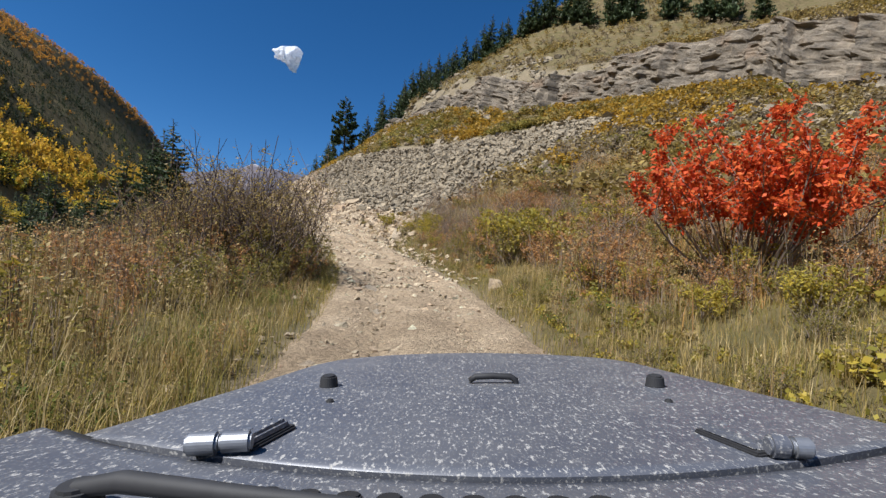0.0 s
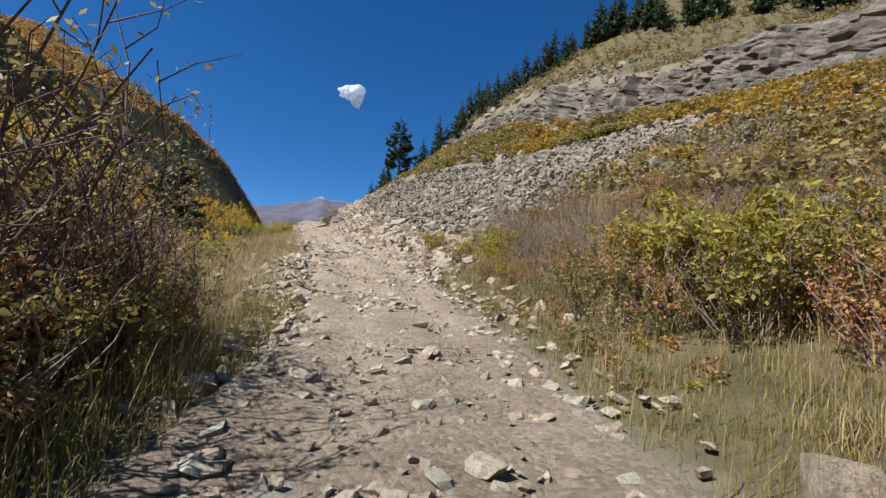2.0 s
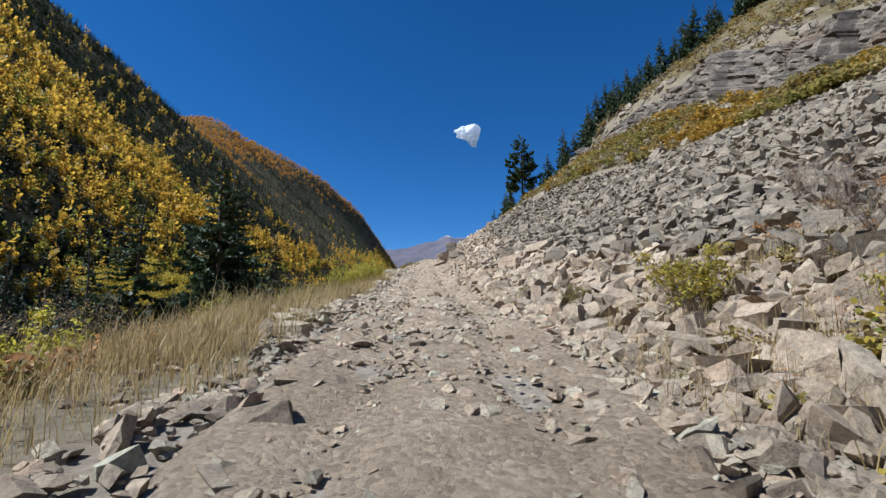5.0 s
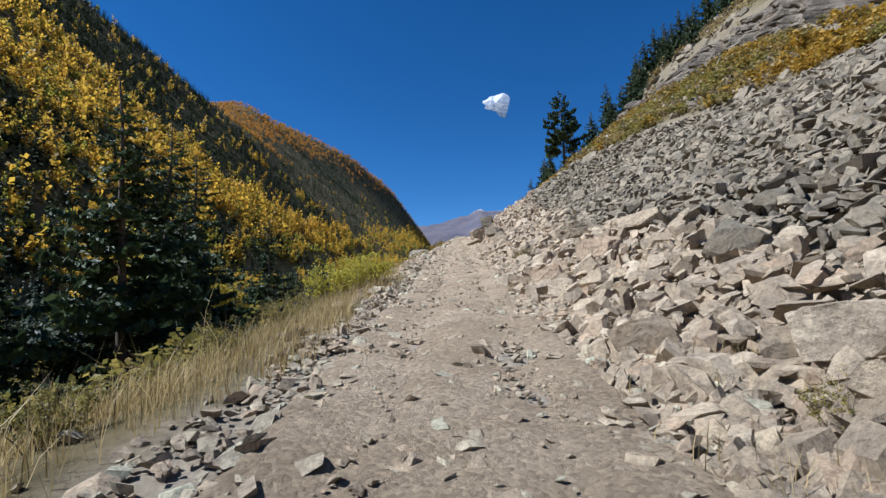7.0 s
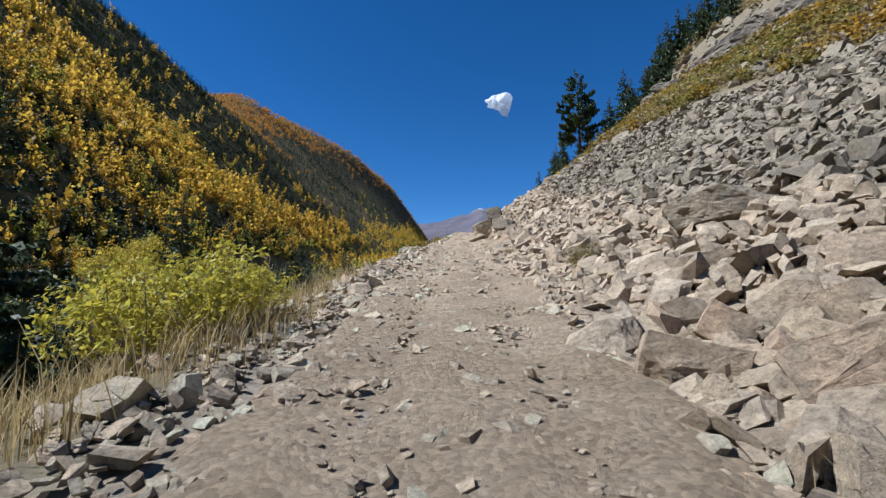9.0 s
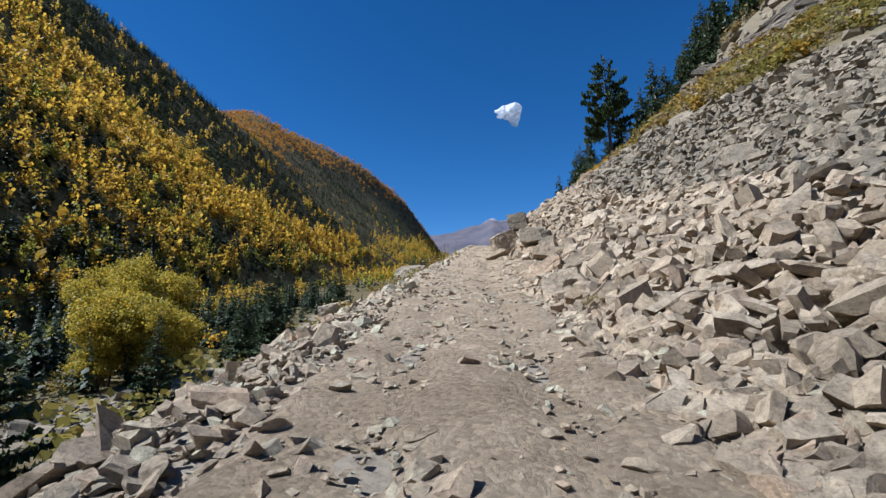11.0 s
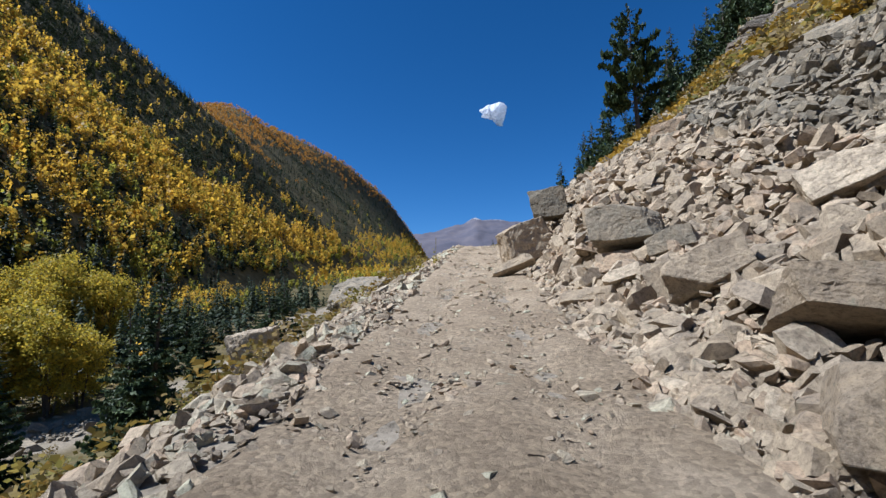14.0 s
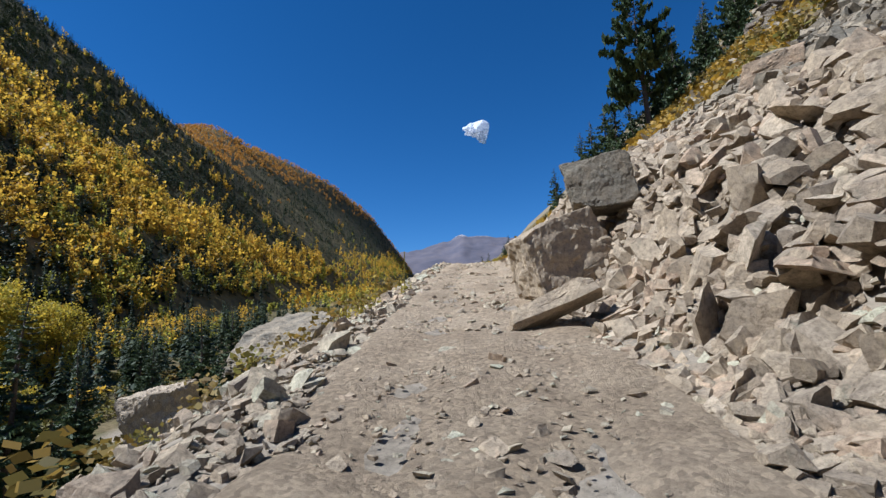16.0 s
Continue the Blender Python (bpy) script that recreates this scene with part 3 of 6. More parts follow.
BOULDERS = [
    # seed, centre, size, turn, fresh, label
    (218, (-42.0, 93.6, 10.2), (6.6, 2.4, 1.7), (0, -9, 113), False, "long grey slab along the outer road edge"),
    (330, (-24.42, 77.54, 9.68), (1.75, 1.1, 0.5), (-20, 4, -5), True, "wide flat pale slab lying in the rock slide"),
    (231, (-23.31, 82.59, 11.90), (1.41, 0.98, 0.82), (-15, -22, -8), True, "thick pale slab tipped in the rock slide"),
    (232, (-23.41, 76.65, 9.78), (0.96, 0.67, 0.59), (-15, 66, -14), True, "pale slab standing on end in the slide"),
    (233, (-23.61, 78.64, 10.36), (0.99, 0.68, 0.55), (-15, -38, -9), True, "smooth pale slab leaning in the slide"),
    (234, (-25.72, 80.82, 10.22), (1.33, 0.92, 0.67), (-15, -20, 3), True, "pale wedge-shaped block in the slide"),
    (236, (-24.81, 75.75, 8.99), (1.03, 0.72, 0.64), (-15, 8, -3), True, "broad tan boulder at the foot of the slide"),
    (237, (-11.93, 49.08, 4.99), (0.79, 0.55, 0.51), (-15, -18, -8), True, "bulky pale tan boulder at the foot of the slide"),
    (238, (-13.79, 51.35, 5.15), (0.86, 0.60, 0.50), (-15, 10, 9), True, "low pale tan block beside the road"),
    (239, (-12.68, 50.80, 5.33), (0.95, 0.66, 0.57), (-15, -25, 0), True, "angular tan block low in the slide"),
    (240, (-11.32, 51.87, 6.14), (1.34, 0.93, 0.71), (-15, -14, -10), True, "long tan block across the slide"),
    (241, (-10.21, 53.82, 7.17), (1.44, 1.00, 0.52), (-15, -8, -14), True, "pale flat slab in the slide"),
    (242, (-13.08, 57.85, 7.48), (1.97, 1.37, 0.66), (-15, -6, 2), False, "long grey slab among smaller rocks"),
    (243, (-12.78, 49.71, 4.89), (0.66, 0.46, 0.39), (-15, 12, 1), True, "tan block at the road edge"),
    (245, (-21.82, 69.02, 8.03), (0.93, 0.65, 0.71), (-15, -12, 3), True, "smooth pale boulder at the foot of the slide"),
    (246, (-20.86, 69.22, 8.42), (0.78, 0.54, 0.60), (-15, 50, -5), True, "pointed tan block in the slide"),
    (247, (-21.60, 71.52, 8.88), (1.22, 0.85, 0.57), (-15, -30, 1), True, "tilted tan slab in the slide"),
    (248, (-23.38, 72.94, 8.66), (1.32, 0.92, 0.57), (-15, -32, 10), True, "thin tan slab tilted towards the road"),
    (250, (-9.51, 43.38, 4.26), (0.74, 0.51, 0.53), (-15, -20, 4), True, "rusty tan angular block near the road"),
    (251, (-8.13, 46.83, 5.71), (0.81, 0.56, 0.81), (-15, -60, -5), False, "dark-sided slab standing in the grey scree"),
    (252, (-7.69, 42.26, 4.47), (0.80, 0.56, 0.52), (-15, -10, -13), True, "large rounded tan boulder at the foot of the slide"),
    (253, (-27.36, 83.94, 10.62), (1.06, 0.73, 0.49), (-15, -6, -13), True, "brownish block stacked beneath a great slab"),
    (254, (-27.09, 84.77, 11.09), (0.96, 0.67, 0.32), (-15, -4, -14), True, "flat block wedged beneath a great slab"),
    (256, (-29.01, 87.93, 11.44), (0.89, 0.62, 0.51), (-15, -34, 1), True, "tan slab tilted in the rubble"),
    (257, (-2.61, 34.16, 3.59), (0.84, 0.59, 0.43), (-15, -28, -9), True, "pale slab in the scree above the grass"),
    (258, (1.10, 38.83, 6.24), (0.68, 0.47, 0.64), (-15, 10, -21), True, "pale boulder among brush on the slope"),
    (259, (-1.26, 27.01, 1.83), (0.32, 0.22, 0.32), (-15, 8, -11), True, "pale stone in dry grass of the bank"),
    (260, (-0.80, 27.77, 2.10), (0.37, 0.26, 0.36), (-15, 12, -14), True, "pale stone lying among dry stalks"),
    (261, (-0.17, 27.77, 2.26), (0.35, 0.24, 0.35), (-15, -15, -18), True, "pale stone below the brush"),
    (262, (-0.23, 26.51, 1.91), (0.30, 0.21, 0.20), (-15, 0, -22), True, "pale stone lying on the grassy bank"),
    (263, (-6.81, 26.24, 1.71), (0.36, 0.25, 0.23), (-15, 4, 39), True, "pale stone on the outer verge"),
    (264, (1.25, 16.89, 0.43), (0.42, 0.30, 0.38), (-15, 5, -8), True, "pale stone at the grassy road edge"),
    (265, (-7.69, 30.63, 2.39), (0.43, 0.30, 0.35), (-15, -8, 35), True, "pale tan stone at the outer road edge"),
    (229, (-10.0, 31.6, 2.5), (0.5, 0.4, 0.36), (0, 6, 20), True, "pale boulder at the grassy road edge"),
    (210, (-27.22, 84.11, 11.51), (1.65, 1.2, 0.95), (-14, -4, -4), False, "great grey lichened slab resting on smaller blocks"),
    (211, (-30.89, 91.61, 13.78), (1.5, 1.35, 1.25), (-6, -4, 8), False, "square grey boulder topping the outer pile"),
    (212, (-31.91, 91.24, 12.13), (2.0, 1.8, 1.6), (-10, -16, 34), True, "massive tan block at the corner of the slide"),
    (214, (-26.24, 96.46, 17.86), (1.8, 1.1, 0.8), (6, -12, -12), True, "pale orange broken block high on the slide"),
    (217, (-53.6, 96.9, 6.2), (3.1, 2.6, 3.6), (6, -8, 25), True, "big tan boulder below the road edge"),
    (219, (-36.4, 84.6, 9.0), (1.2, 0.9, 0.6), (0, -10, 20), False, "flat grey boulder at the outer road edge"),
    (220, (-26.15, 95.83, 15.70), (2.2, 1.3, 1.8), (-16, -6, -10), False, "broad pale rock face high in the slide"),
    (249, (-17.00, 79.03, 13.24), (1.3, 1.0, 1.0), (-15, 0, -15), False, "square dark grey block high on the slide"),
    (270, (-14.60, 52.26, 5.30), (0.85, 0.59, 0.46), (-15, -30, 13), True, "long tan slab leaning up beside the road"),
    (271, (-26.21, 83.31, 10.99), (1.0, 0.7, 0.5), (-15, -14, -13), False, "long grey slab with a dark gap beneath"),
    (272, (-27.15, 82.84, 10.29), (0.96, 0.67, 0.31), (-15, -16, -6), True, "pale block beneath a great slab"),
    (273, (-27.88, 82.29, 9.81), (1.07, 0.74, 0.36), (-15, -4, 0), True, "flat brownish block at the road edge"),
    (274, (-26.40, 81.38, 10.12), (0.86, 0.60, 0.54), (-15, 70, -15), True, "tall smooth tan slab standing at the foot of the slide"),
    (275, (-31.45, 88.1, 11.0), (1.6, 0.8, 0.34), (-15, -24, 15), True, "thin tan slab leaning beside the road"),
    (276, (-12.87, 52.46, 5.72), (0.66, 0.46, 0.47), (-15, -12, -9), True, "pale tan block in the lower slide"),
    (277, (-13.43, 52.19, 5.49), (0.50, 0.35, 0.39), (-15, 30, -3), True, "angular tan block above the road"),
    (278, (-12.04, 53.28, 6.27), (0.60, 0.42, 0.42), (-15, 4, -14), True, "squared tan block in the slide"),
]


def talus_points():
    g = np.random.default_rng(21)
    n = 138000
    s, u = g.uniform(16, 124, n), 1.7 + 42 * g.random(n) ** 1.25
    keep = ((u < talus_top(s) + 1.8 * wobble(s, u, 4.0, 12)) | ((s > 17) & (s < 28) & (u < 5.5) & (g.random(n) < 0.35))) & (g.random(n) < np.interp(u, [1.7, 8, 16, 24, 43], [1.0, 0.85, 0.62, 0.42, 0.34]))
    keep &= (s > 27 + 3 * wobble(u, u, 5.0, 13)) | ((g.random(n) < 0.3) & (u < 6) & (s > 17))
    # brush holds the upper scree at its near end
    keep &= (u < 9) | (s > 34 + 0.28 * (u - 9) + 3 * wobble(s, u, 3.0, 19))
    s, u = s[keep], u[keep]
    low = np.interp(s, [20, 40, 60, 80, 100], [4.5, 6.0, 6.5, 9.0, 8.0]) + 1.5 * wobble(s, u, 6.0, 14)
    fresh = u < low
    r = np.where(fresh, np.exp(g.normal(-1.85, 0.42, len(s))), np.exp(g.normal(-1.68, 0.36, len(s))))
    r = np.clip(r, 0.08, np.where(fresh, 0.40, 0.42)) * np.interp(s, [20, 40, 90], [0.8, 1.0, 1.0])
    r *= (step01(u, 1.2, 3.0) * 0.55 + 0.45) * 0.84 * np.interp(u, [12, 22, 40], [1.0, 1.2, 1.4])
    # room for the boulders
    x, y = on_road(s, u)
    free = np.ones(len(s), bool)
    for _, c, size, *_ in BOULDERS:
        free &= (np.hypot(x - c[0], y - c[1]) > 0.31 * max(size[:2]) + 0.4 * r) | (r < 0.13)
    return s[free], u[free], r[free], fresh[free]


def build_talus():
    s, u, r, fresh = talus_points()
    x, y = on_road(s, u)
    R, sc, at = lay_rocks(x, y, r, 0.05, 0.62, 31)
    sc[:, 1:] *= np.random.default_rng(62).uniform(0.7, 1.15, (len(s), 2))
    sc[:, 2] *= np.where(fresh, 1.0, 0.72)
    # rocks lie in layers with open gaps; the bigger ones ride on the smaller
    deep = np.random.default_rng(61).random(len(s)) < 0.6
    at[:, 2] += np.where(deep & (r < 0.36), -0.22 * step01(u, 2.2, 3.4) * step01(s, 28, 34), 0.16 * r)
    talus = tagged(new("talus_slope"), "steep slope of broken tan and grey rock beside the road", "rock slide", kind="structure")
    single = np.nonzero((s > 34) & (s < 92) & (u < 7.5) & (r > 0.2))[0]
    single = single[np.argsort(-r[single])][:300]
    g = np.random.default_rng(4)
    which = g.integers(0, len(ROCKS), len(s))
    small = (r < 0.13) | (u > 13)
    rest = np.ones(len(s), bool)
    rest[single] = False
    protos = [(V, F, np.zeros(len(F), int)) for V, F in ROCKS + PEBBLES]
    joined = np.where(small, len(ROCKS) + which % len(PEBBLES), which)
    for tone, mat in ((True, m_rock_tan), (False, m_rock_grey)):
        k = rest & (fresh == tone)
        V, F, S = scatter(protos, joined[k], R[k], sc[k], at[k])
        ob = part("rubble", mesh_np("rubble", V, F, mat), None, talus, "loose tan rubble" if tone else "loose grey weathered rubble")
        tagged(ob, kind="stuff")
    shared = {}
    for i in single:
        key = (int(which[i]), bool(fresh[i]))
        if key not in shared:
            V, F = ROCKS[key[0]]
            shared[key] = mesh_np("rock", V, F, m_rock_tan_one if key[1] else m_rock_grey_one)
        ob = part("rock", shared[key], None, talus)
        M = Matrix(R[i].tolist()).to_4x4() @ Matrix.Diagonal((*sc[i], 1))
        M.translation = at[i]
        ob.matrix_basis = M


def build_stones():
    g = np.random.default_rng(8)
    protos = [(V, F, np.zeros(len(F), int)) for V, F in PEBBLES]
    # loose stones lying on the road
    n = 30000
    s, u = g.uniform(4, 118, n), g.normal(0, 1.15, n)
    u = np.where(g.random(n) < 0.45, np.sign(u) * g.uniform(1.3, 2.5, n), u)
    keep = (np.abs(u) < 2.6) & ((s > 14) | (np.abs(u) < 1.5) | (g.random(n) < 0.12)) & ((s > 26) | (u < 1.7) | (g.random(n) < 0.3))
    s, u = s[keep], u[keep]
    r = np.clip(np.exp(g.normal(-3.5, 0.5, len(s))), 0.016, 0.10) * np.where((s > 11) & (s < 72), 1.35, 1.0) * np.where(np.abs(np.abs(u) - 0.78) < 0.3, 0.6, 1.0)
    x, y = on_road(s, u)
    R, sc, at = lay_rocks(x, y, r, 0.1, 0.35, 5)
    sc[:, 2] *= 0.75
    at[:, 2] += 0.045
    V, F, S = scatter(protos, g.integers(0, len(PEBBLES), len(s)), R, sc, at)
    tagged(part("loose_stones", mesh_np("loose_stones", V, F, m_pebble), None, road), kind="stuff")
    # small broken fill between the larger rocks beside the road
    n = 13000
    s, u = g.uniform(30, 100, n), 1.75 + np.abs(g.normal(0, 2.2, n))
    r = np.clip(np.exp(g.normal(-2.75, 0.4, n)), 0.035, 0.14)
    x, y = on_road(s, u)
    R, sc, at = lay_rocks(x, y, r, 0.1, 0.5, 15)
    at[:, 2] -= 0.26 * step01(u, 2.2, 3.4) * step01(s, 28, 34) * g.uniform(0.55, 1.0, n)
    V, F, S = scatter(protos, g.integers(0, len(PEBBLES), n), R, sc, at)
    tagged(new("scree_fill", mesh_np("scree_fill", V, F, m_pebble)), "small tan rock fragments at the foot of the slide", "rubble", kind="stuff")
    # rubble down the outer edge
    n = 9500
    s, u = g.uniform(12, 118, n), -1.75 - np.abs(g.normal(0, 1.7, n))
    keep = g.random(n) < np.interp(s, [12, 19, 24, 36, 40, 52, 58, 118], [0.0, 0.25, 0.4, 0.2, 0.05, 0.25, 1, 1])
    s, u = s[keep], u[keep]
    r = np.clip(np.exp(g.normal(-2.75, 0.5, len(s))), 0.035, 0.24)
    x, y = on_road(s, u)
    R, sc, at = lay_rocks(x, y, r, 0.05, 0.5, 6)
    V, F, S = scatter([(V, F, np.zeros(len(F), int)) for V, F in ROCKS], g.integers(0, len(ROCKS), len(s)), R, sc, at)
    tagged(new("edge_rubble", mesh_np("edge_rubble", V, F, m_pebble)), "pale broken stones along the outer road edge", "rubble", kind="stuff")
    # broken outcrops over the hillside above the scree
    n = 4200
    s, u = np.r_[g.uniform(20, 165, 2600), g.uniform(98, 165, 1600)], np.r_[g.uniform(12, 60, 2600), g.uniform(5, 40, 1600)]
    x, y = on_road(s, u)
    keep = (u > talus_top(s)) & ((wobble(x, y, 7.0, 60) > 0.05) | (np.arange(n) >= 2600))
    x, y = x[keep], y[keep]
    r = np.clip(np.exp(g.normal(-0.7, 0.5, len(x))), 0.2, 0.95)
    R, sc, at = lay_rocks(x, y, r, 0.15, 0.3, 9)
    V, F, S = scatter([(V, F, np.zeros(len(F), int)) for V, F in ROCKS], g.integers(0, len(ROCKS), len(x)), R, sc, at)
    tagged(new("outcrop_rocks", mesh_np("outcrop_rocks", V, F, m_rock_grey)), "grey rock outcrops scattered over the brushy hillside", "rocks", kind="stuff")
    # cobbles in the creek bed
    n = 2500
    v, w = g.uniform(-60, 90, n), 0
    w = 44 + 5 * np.sin(v / 23.0) + g.normal(0, 2.2, n)
    x, y = ORIGIN[0] + v * AHEAD[0] + w * LEFT[0], ORIGIN[1] + v * AHEAD[1] + w * LEFT[1]
    r = np.exp(g.normal(-1.2, 0.5, n))
    R, sc, at = lay_rocks(x, y, r, 0.1, 0.3, 7)
    V, F, S = scatter(protos, g.integers(0, len(PEBBLES), n), R, sc, at)
    tagged(new("creek_cobbles", mesh_np("creek_cobbles", V, F, m_rock_grey)), "pale rounded cobbles of the creek bed", "cobbles", kind="stuff")


def boulder_mesh(seed, size, mat):
    """A large block: broken along planes, edges worn, faces cut finer with a chipped relief."""
    V, F = broken_block(seed, 7 + seed % 4, (1, 1, 1), (0.66, 0.94), 0.08)
    bm = bmesh.new()
    vs = [bm.verts.new(Vector(p) * 0.52) for p in V]
    for f in F:
        bm.faces.new([vs[i] for i in f])
    bmesh.ops.dissolve_limit(bm, angle_limit=radians(6), verts=bm.verts, edges=bm.edges)
    bmesh.ops.bevel(bm, geom=list(bm.edges), offset=0.014, segments=1, affect="EDGES")
    bmesh.ops.triangulate(bm, faces=bm.faces)
    for _ in range(3 if max(size) < 1.2 else 4):
        bmesh.ops.subdivide_edges(bm, edges=[e for e in bm.edges if e.calc_length() > (0.1 if max(size) < 1.2 else 0.055)], cuts=1, use_grid_fill=True)
        bmesh.ops.triangulate(bm, faces=bm.faces)
    off = Vector((seed * 1.7, 0, 0))
    for v in bm.verts:
        q = Vector((v.co.x * size[0], v.co.y * size[1], v.co.z * size[2]))
        step = noise.cell(q * 1.9 + off) * 0.016 + noise.cell(q * 4.3 + off) * 0.010
        d = noise.fractal(q * 1.6 + off, 0.6, 2.2, 6) * 0.034 + step
        v.co += v.co.normalized() * d
        v.co.x, v.co.y, v.co.z = v.co.x * size[0], v.co.y * size[1], v.co.z * size[2]
    me = bpy.data.meshes.new("boulder")
    bm.to_mesh(me)
    bm.free()
    me.materials.append(mat)
    return me


def boulder(seed, centre, size, turn, tan, label):
    me = boulder_mesh(seed, size, m_rock_tan_one if tan else m_rock_grey_one)
    ob = tagged(new("boulder", me), label, "boulder", "boulders of the rock slide")
    ob.matrix_world = pose(*centre, *turn)


build_talus()
build_stones()
for b in BOULDERS:
    boulder(*b)

# ---------- plants ----------
def tube(points, radii, sides=4):
    """A tapered tube along points: vertices and triangle faces."""
    P = np.asarray(points, float)
    n = len(P)
    T = np.gradient(P, axis=0)
    T /= np.linalg.norm(T, axis=1)[:, None] + 1e-9
    ref = np.where(np.abs(T[:, 2:3]) > 0.9, np.array([[1.0, 0, 0]]), np.array([[0, 0, 1.0]]))
    A = np.cross(T, ref)
    A /= np.linalg.norm(A, axis=1)[:, None] + 1e-9
    B = np.cross(T, A)
    a = np.arange(sides) * 2 * np.pi / sides
    ring = A[:, None] * np.cos(a)[None, :, None] + B[:, None] * np.sin(a)[None, :, None]
    V = (P[:, None] + ring * np.asarray(radii)[:, None, None]).reshape(-1, 3)
    i = np.arange(n - 1)[:, None] * sides + np.arange(sides)[None]
    j = np.arange(n - 1)[:, None] * sides + (np.arange(sides)[None] + 1) % sides
    F = np.concatenate([np.stack([i, j, j + sides], -1).reshape(-1, 3), np.stack([i, j + sides, i + sides], -1).reshape(-1, 3)])
    return V, F


def join(pieces):
    V, F, base = [], [], 0
    for v, f in pieces:
        V.append(v)
        F.append(f + base)
        base += len(v)
    return np.concatenate(V), np.concatenate(F)


def leaves_at(P, size, g, droop=0.3, narrow=0.5):
    """Folded diamond leaves at points P: vertices and quads."""
    n = len(P)
    yaw, pitch = g.uniform(0, 6.28, n), g.normal(-droop, 0.6, n)
    ax = np.stack([np.cos(yaw) * np.cos(pitch), np.sin(yaw) * np.cos(pitch), np.sin(pitch)], 1)
    rnd = g.normal(size=(n, 3))
    bx = np.cross(ax, rnd)
    bx /= np.linalg.norm(bx, axis=1)[:, None]
    s = size * g.uniform(0.6, 1.3, n)[:, None]
    V = np.stack([P, P + ax * s * 0.5 + bx * s * 0.5 * narrow, P + ax * s, P + ax * s * 0.5 - bx * s * 0.5 * narrow], 1)
    return V.reshape(-1, 3), np.arange(4 * n).reshape(n, 4)


def shrub_meshes(seed, tall, spread, stems, leaf_n, leaf_size, wood, leaf, low=0.35, stem_r=0.018, twigs=5, narrow=0.5):
    """A many-stemmed shrub: its stems and its leaves."""
    g = np.random.default_rng(seed)
    pieces, tips = [], []
    for k in range(stems):
        a, out = g.uniform(0, 6.28), spread * np.sqrt(g.random())
        base = np.array([np.cos(a), np.sin(a), 0]) * out * 0.25
        top = np.array([np.cos(a) * out, np.sin(a) * out, tall * g.uniform(0.6, 1.0) * (1 - 0.25 * (out / spread) ** 2)])
        t = np.linspace(0, 1, 6)[:, None]
        bend = np.array([g.normal(0, 0.12), g.normal(0, 0.12), 0]) * tall
        P = base + (top - base) * np.concatenate([t ** 1.3, t ** 1.3, t], 1) + bend * np.sin(t * np.pi) + g.normal(0, 0.012 * tall, (6, 3)) * t
        P[0, 2] = -0.15
        pieces.append(tube(P, np.linspace(stem_r, stem_r * 0.35, 6) * g.uniform(0.6, 1.2), 3))
        for j in range(twigs):
            f = g.uniform(low, 0.97)
            q = np.array([np.interp(f, t[:, 0], P[:, c]) for c in range(3)])
            d = g.normal(0, 1, 3)
            d[2] = abs(d[2]) * 0.7 + 0.35
            d *= tall * g.uniform(0.08, 0.24) * (1.1 - f * 0.4) / np.linalg.norm(d)
            Q = np.stack([q, q + d * 0.55 + g.normal(0, 0.015 * tall, 3), q + d])
            pieces.append(tube(Q, [stem_r * 0.4, stem_r * 0.28, stem_r * 0.12], 3))
            tips.append(Q)
    V, F = join(pieces)
    stem_me = mesh_np("stems", V, F, wood)
    tips = np.array(tips)
    pick = g.integers(0, len(tips), leaf_n)
    f = g.random(leaf_n)[:, None] * 0.9 + 0.1
    P = np.where(f < 0.5, tips[pick, 0] + (tips[pick, 1] - tips[pick, 0]) * f * 2, tips[pick, 1] + (tips[pick, 2] - tips[pick, 1]) * (f * 2 - 1))
    P = P + g.normal(0, leaf_size * 0.5, P.shape)
    LV, LF = leaves_at(P, leaf_size, g, 0.3, narrow)
    return stem_me, mesh_np("leaves", LV, LF, leaf)


def shrub(meshes, label, category="shrub", group=""):
    ob = tagged(new(category.replace(" ", "_")), label, category, group)
    part("branchwork", meshes[0], None, ob)
    part("foliage", meshes[1], None, ob)
    return ob


def put_on(ob, x, y, yaw, size, sink=0.05, first=False):
    z = float(height(np.array([x]), np.array([y]))[0])
    m = pose(x, y, z - sink, 0, 0, yaw)
    if first:
        ob.matrix_basis = m @ Matrix.Diagonal((size, size, size, 1))
        return ob
    c = copy_thing(ob, m)
    c.scale = (size, size, size)
    return c


def thin(places):
    """Low growth only where the bank gives way to the scree."""
    return [(s, u, yaw, size * (0.5 if s > 19 and u < 9 else 1.0)) for s, u, yaw, size in places]


def sow(make, label, places, group, category="shrub"):
    """One shrub built and then copied to places in (s, u, yaw, size)."""
    first = None
    for s, u, yaw, size in places:
        x, y = on_road(s, u)
        if first is None:
            first = put_on(shrub(make, label, category, group), float(x), float(y), yaw, size, first=True)
        else:
            put_on(first, float(x), float(y), yaw, size)


def random_places(g, n, s0, s1, u0, u1, size0, size1):
    return [(g.uniform(s0, s1), g.uniform(u0, u1), g.uniform(0, 360), g.uniform(size0, size1)) for _ in range(n)]


